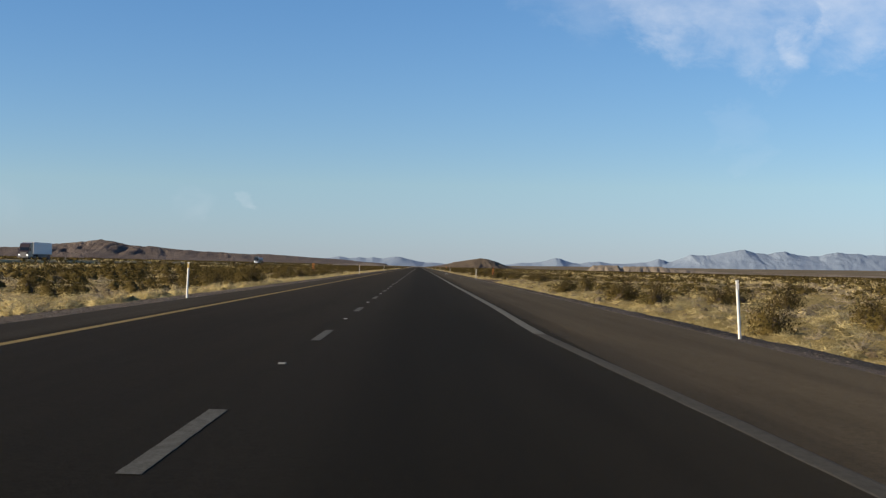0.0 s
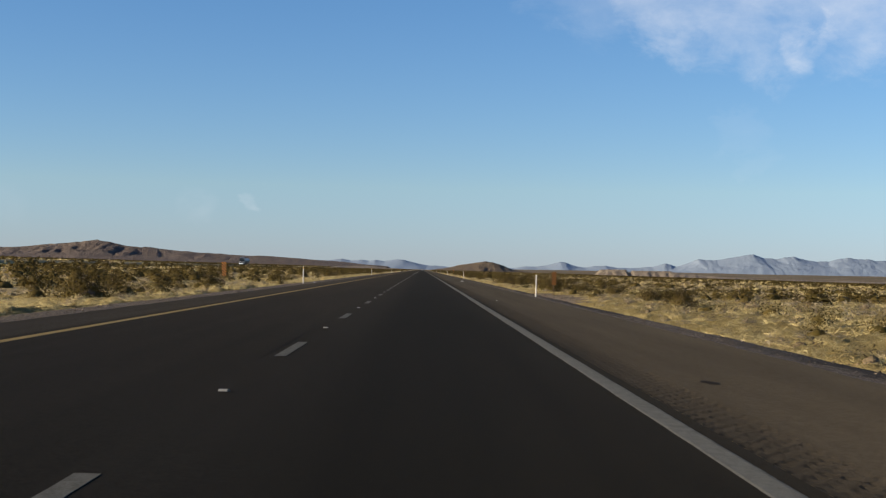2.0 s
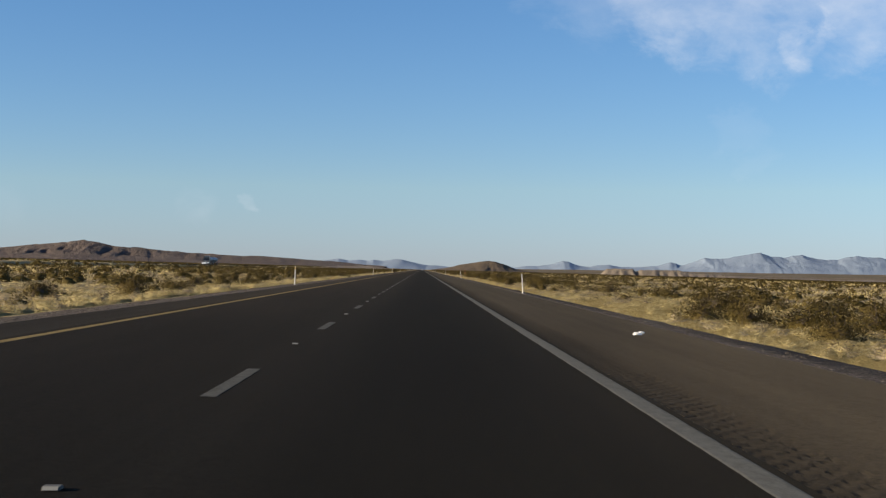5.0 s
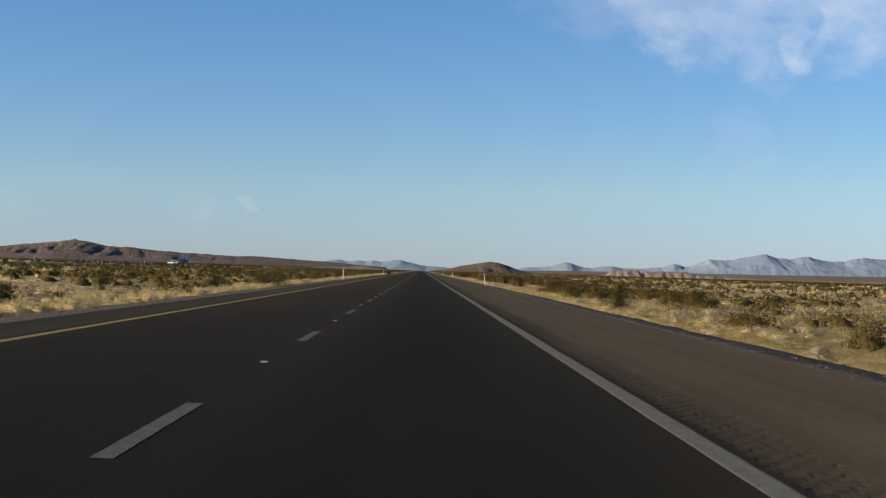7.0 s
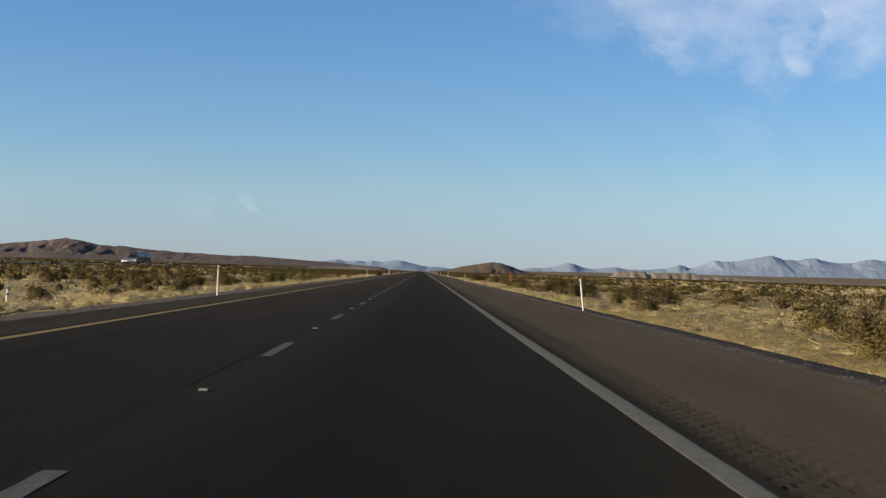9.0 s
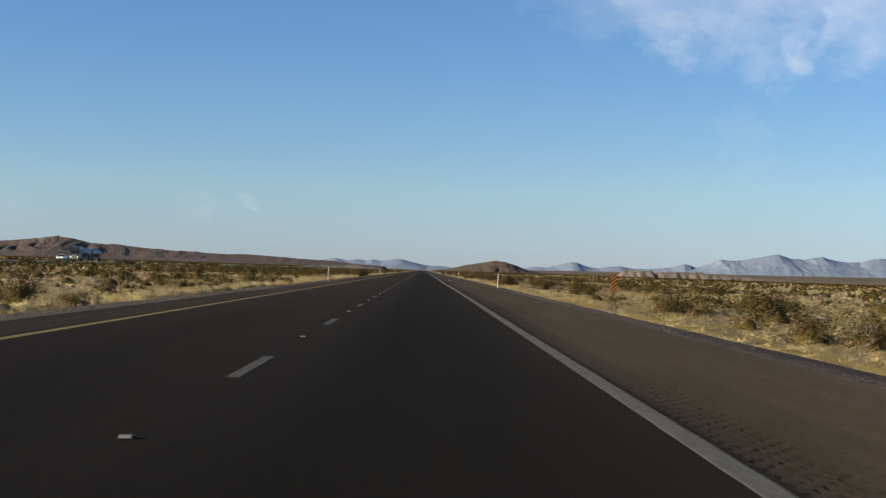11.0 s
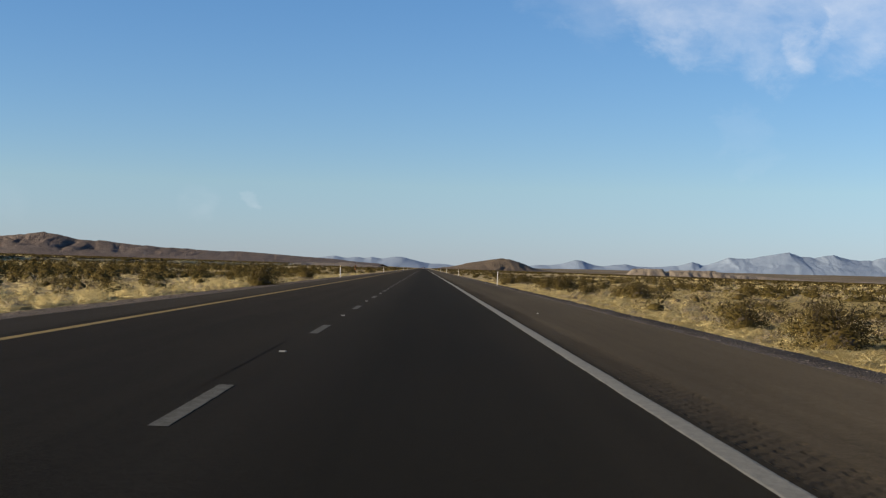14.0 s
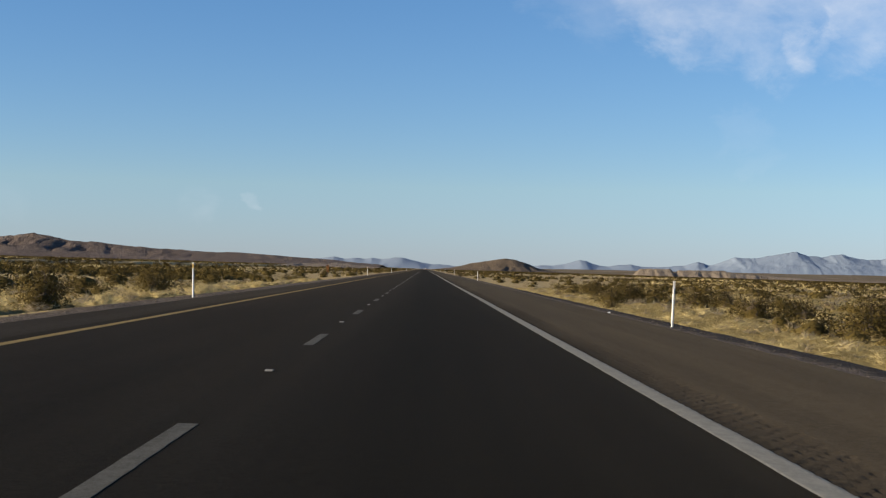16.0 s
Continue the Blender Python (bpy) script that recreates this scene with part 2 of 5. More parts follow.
def soil():
    p = Paint("desert soil and dry grass", 0.95, spec=0.1)
    fine = p.noise(7.0, 6.0, 0.7, low=0.3, high=0.7)
    patch = p.noise(0.22, 6.0, 0.65, low=0.38, high=0.62)
    wide = p.noise(0.02, 5.0, 0.6, p.scaled(1.0, 0.35, 1.0), 0.38, 0.62)
    ground_col = p.mix(patch, (0.37, 0.28, 0.130), (0.47, 0.36, 0.155))
    ground_col = p.mix(p.math("MULTIPLY", wide, 0.5), ground_col, (0.33, 0.245, 0.12))
    ground_col = p.mix(p.math("MULTIPLY", p.noise(1.6, 5.0, 0.75, low=0.46, high=0.62), 0.55), ground_col, (0.17, 0.125, 0.062))
    ground_col = p.mix(p.math("MULTIPLY", fine, 0.6), ground_col, (0.16, 0.12, 0.07))
    # gravel along both verges
    x = p.axis("X")
    right = p.math("MULTIPLY", p.span(x, 6.0, 6.6), p.span(p.math("ADD", x, p.math("MULTIPLY", patch, 0.5)), 8.8, 9.2, 1.0, 0.0))
    left = p.math("MULTIPLY", p.span(p.math("SUBTRACT", x, p.math("MULTIPLY", patch, 0.6)), -7.4, -7.0), p.span(x, -5.0, -4.6, 1.0, 0.0))
    pebble = p.noise(24.0, 4.0, 0.8, low=0.46, high=0.62)
    clod = p.noise(9.0, 4.0, 0.8, low=0.40, high=0.62)
    stony = p.mix(pebble, (0.042, 0.032, 0.023), (0.310, 0.243, 0.178))
    stony = p.mix(p.math("MULTIPLY", clod, 0.45), stony, (0.040, 0.031, 0.024))
    # dark broken millings along the outer edge of the right verge
    ragged = p.math("ADD", x, p.math("MULTIPLY", p.math("SUBTRACT", p.noise(0.9, 4.0, 0.7), 0.5), 0.5))
    milled = p.math("MULTIPLY", p.span(ragged, 7.55, 7.85), p.span(ragged, 8.75, 9.0, 1.0, 0.0))
    y = p.axis("Y")
    stretches = p.noise(0.05, 2.0, 0.5, p.scaled(0.0, 1.0, 0.0), 0.36, 0.56)
    for y0, y1 in ((60.0, 80.0), (138.0, 176.0), (238.0, 440.0), (514.0, 552.0), (592.0, 700.0)):
        stretches = p.math("MAXIMUM", stretches, p.math("MULTIPLY", p.span(y, y0, y0 + 12.0), p.span(y, y1 - 12.0, y1, 1.0, 0.0)))
    for y0, y1 in ((445.0, 512.0),):
        stretches = p.math("MULTIPLY", stretches, p.math("SUBTRACT", 1.0, p.math("MULTIPLY", p.span(y, y0, y0 + 12.0), p.span(y, y1 - 12.0, y1, 1.0, 0.0))))
    milled = p.math("MULTIPLY", milled, stretches)
    stony = p.mix(milled, stony, p.mix(pebble, (0.014, 0.011, 0.0085), (0.095, 0.074, 0.056)))
    verge = p.math("MAXIMUM", right, left)
    wash = 0.0
    for mx, my, rx, ry in ((9.2, 160.0, 3.2, 20.0), (-8.6, 166.0, 3.6, 9.0), (9.0, 495.0, 2.3, 19.0)):
        away = p.math("ADD", p.math("POWER", p.math("MULTIPLY", p.math("SUBTRACT", x, mx), 1.0 / rx), 2.0),
                      p.math("POWER", p.math("MULTIPLY", p.math("SUBTRACT", y, my), 1.0 / ry), 2.0))
        wash = p.math("MAXIMUM", wash, p.span(p.math("ADD", away, p.math("MULTIPLY", patch, 0.5)), 0.8, 1.3, 1.0, 0.0))
    # pale stony washes that come down to the road
    wash = p.math("MULTIPLY", wash, p.math("SUBTRACT", 1.0, p.math("MULTIPLY", verge, 0.85)))
    p.colour(p.mix(wash, p.mix(verge, ground_col, stony), p.mix(p.math("MULTIPLY", p.math("ADD", pebble, clod), 0.5), (0.150, 0.112, 0.070), (0.400, 0.310, 0.200)))).bump(p.math("ADD", fine, p.math("MULTIPLY", pebble, 0.35)), 0.022, 1.0)
    return p.mat


SOIL = soil()


def leaf_paint(name, one, two, three, dark=0.5, glow=0.16):
    p = Paint(name, 0.8, spec=0.1)
    clump = p.noise(0.8, 3.0, 0.7, low=0.36, high=0.64)
    col = p.mix(clump, one, two)
    col = p.mix(p.math("MULTIPLY", p.island(), 0.4), col, three)
    col = p.mix(p.math("MULTIPLY", p.noise(17.0, 4.0, 0.75, low=0.45, high=0.66), dark), col, tuple(c * 0.42 for c in two))
    p.colour(col)
    thin = p.nodes.new("ShaderNodeBsdfTranslucent")
    p.links.new(col, thin.inputs["Color"])
    both = p.nodes.new("ShaderNodeMixShader")
    both.inputs["Fac"].default_value = glow
    p.links.new(p.shader.outputs["BSDF"], both.inputs[1])
    p.links.new(thin.outputs["BSDF"], both.inputs[2])
    p.links.new(both.outputs["Shader"], p.nodes["Material Output"].inputs["Surface"])
    return p.mat


CREOSOTE = leaf_paint("creosote leaves", (0.088, 0.065, 0.0170), (0.098, 0.069, 0.022), (0.063, 0.052, 0.0115))
BRUSH = leaf_paint("brown brush", (0.155, 0.116, 0.064), (0.205, 0.153, 0.094), (0.105, 0.080, 0.040))
BURSAGE = leaf_paint("grey bursage twigs", (0.34, 0.282, 0.190), (0.22, 0.175, 0.112), (0.44, 0.375, 0.265), 0.4, 0.22)
STRAW = leaf_paint("dry straw grass", (0.70, 0.570, 0.2697), (0.50, 0.392, 0.1693), (0.74, 0.63, 0.3441), 0.4, 0.28)


def twig_shade_paint():
    p = Paint("dark twig bark and bush inner shade", 0.9, spec=0.1)
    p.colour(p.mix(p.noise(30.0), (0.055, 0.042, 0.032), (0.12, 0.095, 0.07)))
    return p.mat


# stem bark, also the dark colour for shade inside the near bushes
TWIG_AND_SHADE = twig_shade_paint()


def rock_paint(name, lit, mid, dark, size, rough=0.95, relief=1.0):
    p = Paint(name, rough, spec=0.1)
    big = p.noise(1.0 / size, 6.0, 0.6)
    small = p.noise(12.0 / size, 5.0, 0.65)
    p.colour(p.mix(p.math("MULTIPLY", small, 0.7), p.mix(big, lit, mid), dark)).bump(small, size * 0.03, relief)
    return p.mat


HILL = rock_paint("rust brown hill scree", (0.166, 0.130, 0.106), (0.126, 0.098, 0.082), (0.068, 0.054, 0.045), 90.0)
KNOLL = rock_paint("olive brown knoll scrub", (0.150, 0.114, 0.078), (0.118, 0.090, 0.062), (0.066, 0.052, 0.038), 22.0)
MESA = rock_paint("pale clay badland", (0.285, 0.234, 0.178), (0.215, 0.176, 0.134), (0.095, 0.078, 0.060), 22.0)
# far ranges: the blue of distance haze is put into the base colours
HAZED_RANGE = rock_paint("far range with haze tint", (0.228, 0.277, 0.338), (0.214, 0.264, 0.328), (0.192, 0.243, 0.309), 40.0, relief=0.3)


def gravel_paint():
    p = Paint("road edge gravel", 0.95, spec=0.1)
    p.colour(p.mix(p.math("POWER", p.island(), 1.8), (0.038, 0.030, 0.023), (0.250, 0.203, 0.155)))
    return p.mat


GRAVEL = gravel_paint()


def plain(name, col, rough=0.5, metal=0.0, grime=0.15):
    p = Paint(name, rough, metal, 0.5)
    dirt = p.noise(3.0, 6.0, 0.65, low=0.45, high=0.75)
    p.colour(p.mix(p.math("MULTIPLY", dirt, grime), col, tuple(c * 0.4 + 0.03 for c in col)))
    return p.mat


POST_WHITE = plain("white flexible plastic", (0.66, 0.635, 0.58), 0.55, 0, 0.25)
AMBER = plain("amber reflector", (0.62, 0.42, 0.12), 0.25)
SILVER = plain("silver reflector", (0.62, 0.60, 0.58), 0.25)
SIGN_ORANGE = plain("orange retroreflective sheet", (0.44, 0.165, 0.009), 0.4, 0, 0.1)
SIGN_BLACK = plain("black sign sheet", (0.010, 0.009, 0.009), 0.7, 0, 0.03)
STEEL = plain("weathered galvanised steel", (0.24, 0.22, 0.20), 0.6, 0.4)
RUST = plain("rust brown sign post", (0.10, 0.065, 0.045), 0.8, 0.0, 0.4)
MARKER_BODY = plain("dirty white marker plastic", (0.09, 0.082, 0.065), 0.7, 0, 0.4)
LENS = plain("clear marker lens", (0.22, 0.215, 0.19), 0.3)
TRAILER_WHITE = plain("white trailer panel", (0.46, 0.48, 0.51), 0.4)
CAB_DARK = plain("dark tractor paint", (0.05, 0.035, 0.035), 0.3)
CAB_PALE = plain("grey green tractor paint", (0.030, 0.036, 0.036), 0.3)
TANK = plain("polished tank steel", (0.17, 0.19, 0.215), 0.45, 0.5)
GLASS = plain("dark window glass", (0.012, 0.014, 0.017), 0.08)
RUBBER = plain("tyre rubber", (0.016, 0.015, 0.015), 0.85)
CHASSIS = plain("chassis steel", (0.03, 0.03, 0.03), 0.6)
CAR_WHITE = plain("white car paint", (0.75, 0.75, 0.74), 0.25)
PAPER = plain("white litter", (0.75, 0.74, 0.72), 0.8)
lamp = Paint("headlamp glow", 0.3)
lamp.colour((0.9, 0.9, 0.85))
lamp.shader.inputs["Emission Color"].default_value = (1, 0.95, 0.85, 1)
lamp.shader.inputs["Emission Strength"].default_value = 1.0
HEADLAMP = lamp.mat
red = Paint("red tail lamp", 0.3)
red.colour((0.35, 0.01, 0.008))
TAIL = red.mat

# ---------------------------------------------------------------- mesh helpers


def link_mesh(name, verts, faces, material, parent=None, smooth=False):
    """One mesh object from arrays; faces are all triangles or all quads."""
    verts, faces = np.asarray(verts, np.float32), np.asarray(faces, np.int32)
    me = bpy.data.meshes.new(name)
    n, k = faces.shape
    me.vertices.add(len(verts))
    me.vertices.foreach_set("co", verts.ravel())
    me.loops.add(n * k)
    me.loops.foreach_set("vertex_index", faces.ravel())
    me.polygons.add(n)
    me.polygons.foreach_set("loop_start", np.arange(0, n * k, k, dtype=np.int32))
    me.polygons.foreach_set("use_smooth", np.full(n, smooth, dtype=bool))
    me.update(calc_edges=True)
    me.validate()
    me.materials.append(material)
    ob = new(name, me)
    ob.parent = parent
    return ob


def sheet(name, xs, ys, height, material, smooth=True, parent=None):
    """A height field over the grid xs by ys."""
    nx, ny = len(xs), len(ys)
    verts = [(x, y, height(x, y)) for y in ys for x in xs]
    i = np.arange((nx - 1) * (ny - 1))
    a = (i // (nx - 1)) * nx + i % (nx - 1)
    return link_mesh(name, verts, np.stack([a, a + 1, a + nx + 1, a + nx], 1), material, parent, smooth)


def part(name, bm, material, parent=None, label=""):
    """Links a bmesh as one mesh object under a thing or a part."""
    me = bpy.data.meshes.new(name)
    bm.to_mesh(me)
    bm.free()
    me.materials.append(material)
    ob = new(name, me)
    ob.parent = parent
    return tagged(ob, label)


def box(x0, x1, y0, y1, z0, z1, bevel=0.0, bm=None):
    bm = bm or bmesh.new()
    made = bmesh.ops.create_cube(bm, size=1.0, matrix=Matrix.LocRotScale(
        ((x0 + x1) / 2, (y0 + y1) / 2, (z0 + z1) / 2), None, (x1 - x0, y1 - y0, z1 - z0)))
    if bevel:
        edges = list({e for v in made["verts"] for e in v.link_edges})
        bmesh.ops.bevel(bm, geom=edges, offset=bevel, segments=2, affect="EDGES")
    return bm


def rod(p, q, r0, r1=None, sides=12, bm=None):
    """A round bar from p to q."""
    bm = bm or bmesh.new()
    p, q = Vector(p), Vector(q)
    turn = (q - p).to_track_quat("Z", "Y").to_matrix().to_4x4()
    bmesh.ops.create_cone(bm, cap_ends=True, segments=sides, radius1=r0, radius2=r0 if r1 is None else r1,
                          depth=(q - p).length, matrix=Matrix.Translation((p + q) / 2) @ turn)
    return bm


def prism(outline, axis, lo, hi, bevel=0.0):
    """An outline pushed along an axis: axis 0 takes (y, z) pairs, axis 1 (x, z), axis 2 (x, y)."""
    bm = bmesh.new()

    def spot(a, b, c):
        return ((c, a, b), (a, c, b), (a, b, c))[axis]
    low = [bm.verts.new(spot(a, b, lo)) for a, b in outline]
    high = [bm.verts.new(spot(a, b, hi)) for a, b in outline]
    bm.faces.new(low)
    bm.faces.new(high)
    for i in range(len(low)):
        j = (i + 1) % len(low)
        bm.faces.new((low[i], low[j], high[j], high[i]))
    bmesh.ops.recalc_face_normals(bm, faces=bm.faces)
    if bevel:
        bmesh.ops.bevel(bm, geom=list(bm.edges), offset=bevel, segments=2, affect="EDGES")
    return bm


# ---------------------------------------------------------------- ground
PAVED_LEFT, PAVED_RIGHT = -5.25, 6.86       # edges of the paved surface
CROSS = 0.02                                # fall of the carriageway to the right
FAR_ROAD = -93.0                           # middle of the opposite carriageway


def ramp(v, pairs):
    return float(np.interp(v, [p[0] for p in pairs], [p[1] for p in pairs]))


ACROSS = ((-3000, 16.0), (-900, 6.0), (-300, 3.6), (-130, 1.8), (-104, 1.35), (-84.2, 1.35), (-80.5, 0.30), (-65, 0.30), (-40, 0.10), (-20, -0.05),
          (-11, -0.30), (-7.6, -0.15), (-6.8, -0.06), (-5.9, 0.005), (-5.25, 0.02), (-4.9, -0.05), (6.5, -0.30), (6.8, -0.215), (7.2, -0.24), (7.65, -0.265), (8.35, -0.30), (8.95, -0.58), (9.4, -0.58),
          (11.0, -0.52), (25.0, -0.62), (90.0, -1.1), (240.0, -2.7), (470.0, -5.4), (800.0, -9.5), (1200, -14.0), (3000, -30.0))
_ax, _az = [p[0] for p in ACROSS], [p[1] for p in ACROSS]


def ground_z(x, y):
    """Height of the desert floor."""
    z = float(np.interp(x, _ax, _az))
    off = max(0.0, x - 9.0, -8.0 - x)
    soft = min(1.0, off / 12.0)
    z += 0.16 * soft * noise.noise((x * 0.09, y * 0.06, 0.0)) + 0.30 * min(1.0, off / 80.0) * noise.noise((x * 0.014, y * 0.011, 3.0))
    if off == 0.0 and not PAVED_LEFT - 0.2 < x < PAVED_RIGHT + 0.2:
        z += 0.035 * noise.noise((x * 1.3, y * 0.7, 9.0))
    if y > 1500:
        z += (y - 1500) * 0.0012 * min(1.0, max(0.0, -x) / 400.0)
    return z


def steps(*stretches):
    """Grid lines: (from, to, step), one after another."""
    out = []
    for lo, hi, step in stretches:
        out += list(np.arange(lo, hi - step * 0.01, step))
    return out + [stretches[-1][1]]


ground = sheet("ground", steps((-3000, -600, 240), (-600, -130, 30), (-130, -90, 4), (-90, -78, 1), (-78, -20, 5), (-20, -9, 1.0), (-9, -4.6, 0.35),
                               (-4.6, 6.8, 3.8), (6.8, 10.4, 0.3), (10.4, 26, 1.4), (26, 120, 8), (120, 600, 40), (600, 3000, 240)),
               steps((-2500, -100, 200), (-100, 0, 5), (0, 700, 2.0), (700, 1300, 8), (1300, 2600, 50), (2600, 5600, 200)), ground_z, SOIL)
tagged(ground, "tan desert soil with dry grass and gravel verges", "ground", kind="structure")

# ---------------------------------------------------------------- road
ROAD_START, ROAD_END = -120.0, 2400.0


def road_z(x):
    return -CROSS * x


def strip(name, x0, x1, material, lift=0.0, thick=0.25, y0=ROAD_START, y1=ROAD_END, z_of=road_z, ragged=0.0):
    """A long slab of pavement, its top lifted above the cross fall."""
    ys = steps((y0, 700, 5.0), (700, y1, 50.0)) if y0 < 700 < y1 else steps((y0, y1, 50.0))
    if ragged:
        ys = steps((y0, 700, 0.6), (700, y1, 50.0))
    verts, faces = [], []
    for y in ys:
        a = x0 + (ragged * noise.noise((x0, y * 0.7, 0)) if x0 < -4 else 0)
        b = x1 + (ragged * noise.noise((x1, y * 0.7, 5)) if x1 > 6 else 0)
        verts += [(a, y, z_of(x0) + lift - thick), (a, y, z_of(x0) + lift), (b, y, z_of(x1) + lift), (b, y, z_of(x1) + lift - thick)]
    for i in range(len(ys) - 1):
        b = 4 * i
        for k in range(3):
            faces.append((b + k, b + k + 1, b + k + 5, b + k + 4))
    return link_mesh(name, verts, np.array(faces)[:, ::-1], material)


RUMBLE_LEFT, RUMBLE_RIGHT = 3.80, 4.34
lane_right = tagged(strip("road_lane_right", -0.22, RUMBLE_LEFT, LANES), "dark grey worn asphalt travel lane", "road", kind="structure")
tagged(strip("road_lane_left", -3.75, -0.22, LANES), "brownish grey worn asphalt passing lane", "road", kind="structure")
tagged(strip("road_shoulder_left", PAVED_LEFT, -3.75, SHOULDER, ragged=0.06, z_of=lambda x: road_z(-3.75) - 0.022 * (-3.75 - x)), "narrow brown asphalt shoulder with ragged edge", "road", kind="structure")
tagged(strip("road_shoulder_right", RUMBLE_RIGHT, PAVED_RIGHT, SHOULDER, ragged=0.05), "wide brown asphalt shoulder with ragged edge", "road", kind="structure")


RUMBLE_START, RUMBLE_END = 22.0, 676.0


def rumble_strip():
    """Staggered rows of ground-in hollows along the shoulder, ragged where chips have filled them."""
    pitch, cols, rows, lines = 0.30, 13, 6, 6
    count = int((RUMBLE_END - RUMBLE_START) / pitch)
    ny = count * rows + 1
    rng = np.random.default_rng(5)
    xs = np.linspace(RUMBLE_LEFT, RUMBLE_RIGHT, cols)
    X, Y = np.meshgrid(xs, RUMBLE_START + np.arange(ny) * (RUMBLE_END - RUMBLE_START) / (ny - 1))
    deep = np.zeros(X.shape)
    for k in range(lines):
        c = 1 + 2 * k
        shift = 3 * (k % 2)
        filled = np.repeat(rng.uniform(0.15 if k else 0.7, 1.0, count + 2), rows)
        row = (np.arange(ny) + shift) % rows
        pit = np.choose(row, (0.0, 0.35, 1.0, 0.85, 0.2, 0.0)) * filled[shift:ny + shift]
        deep[:, c] += pit
        if 0 < c < cols - 1:
            deep[:, c + 1] = np.maximum(deep[:, c + 1], 0.45 * pit)
    deep += rng.uniform(-0.12, 0.20, X.shape)
    deep[:, 0] = deep[:, -1] = 0.0
    X = X + rng.normal(0, 0.003, X.shape)
    Y = Y + rng.normal(0, 0.006, Y.shape)
    Z = -CROSS * X - 0.011 * deep - 0.004 * (np.abs(X - xs.mean()) < 0.2)
    verts = np.stack([X, Y, Z], -1).reshape(-1, 3)
    i = np.arange((cols - 1) * (ny - 1))
    a = (i // (cols - 1)) * cols + i % (cols - 1)
    return link_mesh("rumble_strip", verts, np.stack([a, a + 1, a + cols + 1, a + cols], 1), RUMBLE)


tagged(rumble_strip(), "ground-in rumble strip along the brown shoulder", "rumble strip", kind="structure")
tagged(strip("road_rumble_before", RUMBLE_LEFT, RUMBLE_RIGHT, RUMBLE, y1=RUMBLE_START), "smooth asphalt shoulder before the rumble strip", "road", kind="structure")
tagged(strip("road_rumble_far", RUMBLE_LEFT, RUMBLE_RIGHT, RUMBLE, -0.004, y0=RUMBLE_END), "far asphalt shoulder strip", "road", kind="structure")


def painted_line(name, x, width, material, label, drift, y0=ROAD_START, y1=ROAD_END, ragged=0.008):
    """A long painted line; drift: how far it strays sideways along the road (y, metres)."""
    ys = steps((y0, 700, 0.5), (700, y1, 50.0)) if y1 > 700 else steps((y0, y1, 0.5))
    verts, faces = [], []
    for y in ys:
        mid = x + ramp(y, drift)
        a = mid - width / 2 + ragged * noise.noise((x, y * 1.7, 1))
        b = mid + width / 2 + ragged * noise.noise((x, y * 1.7, 8))
        verts += [(a - 0.03, y, road_z(a - 0.03) - 0.001), (a, y, road_z(a) + 0.0025), (b, y, road_z(b) + 0.0025), (b + 0.03, y, road_z(b + 0.03) - 0.001)]
    for i in range(len(ys) - 1):
        for k in range(3):
            faces.append((4 * i + k, 4 * i + k + 4, 4 * i + k + 5, 4 * i + k + 1))
    return tagged(link_mesh(name, verts, faces, material), label, "road marking", kind="structure")


WHITE_DRIFT = ((-20, 0.34), (6, 0.235), (10, 0.165), (13.4, 0.09), (18, -0.02), (23, -0.12), (26, -0.12), (30, -0.095), (37, -0.05), (63, -0.05), (83, -0.095), (101, -0.065), (121, -0.065), (140, -0.04), (255, -0.025),
               (330, -0.035), (352, -0.05), (371, -0.075), (390, -0.045), (484, 0.03), (504, 0.02), (523, 0.0), (541, -0.025), (560, 0.0), (579, 0.01), (598, 0.025), (617, 0.05), (660, 0.05), (720, 0.0))
YELLOW_DRIFT = ((0, 0.06), (150, 0.05), (300, 0.02), (480, 0.04), (530, 0.12), (640, 0.13), (700, 0.1))
painted_line("edge_line_white_faded", 3.655, 0.152, FADED_LINE, "faded white edge line on asphalt", WHITE_DRIFT, y1=23.0)
painted_line("edge_line_white", 3.655, 0.158, WHITE_LINE, "worn white edge line on asphalt", WHITE_DRIFT, y0=23.0)
painted_line("edge_line_yellow", -3.56, 0.105, YELLOW_LINE, "worn yellow edge line on asphalt", YELLOW_DRIFT)

CYCLE, DASH, FIRST_DASH = 12.192, 3.05, 9.74     # far end of the first dash


def dash_mesh(seed):
    """A worn painted dash, lying along y with its far end at 0."""
    rng = random.Random(seed)
    ys = np.linspace(-DASH, 0, 22)
    verts, faces = [], []
    for j, y in enumerate(ys):
        w = 0.066
        a, b = -w + rng.uniform(-0.003, 0.003), w + rng.uniform(-0.003, 0.003)
        verts += [(a, y, 0.0005 - CROSS * a), (a, y, 0.0035 - CROSS * a), (b, y, 0.0035 - CROSS * b), (b, y, 0.0005 - CROSS * b)]
        if j:
            faces += [(4 * j - 4 + k, 4 * j + k, 4 * j + k + 1, 4 * j - 3 + k) for k in range(3)]
    ob = link_mesh("lane_dash", verts, faces, DASH_PAINT, lane_right)
    return ob


first_dashes = [dash_mesh(s) for s in range(4)]
for i, ob in enumerate(first_dashes):
    ob.location = (0, FIRST_DASH + CYCLE * (i - 2), 0)
for i in range(2, 100):
    ob = new("lane_dash", first_dashes[i % 4].data)
    ob.parent = lane_right
    ob.location = (0, FIRST_DASH + CYCLE * i, 0)


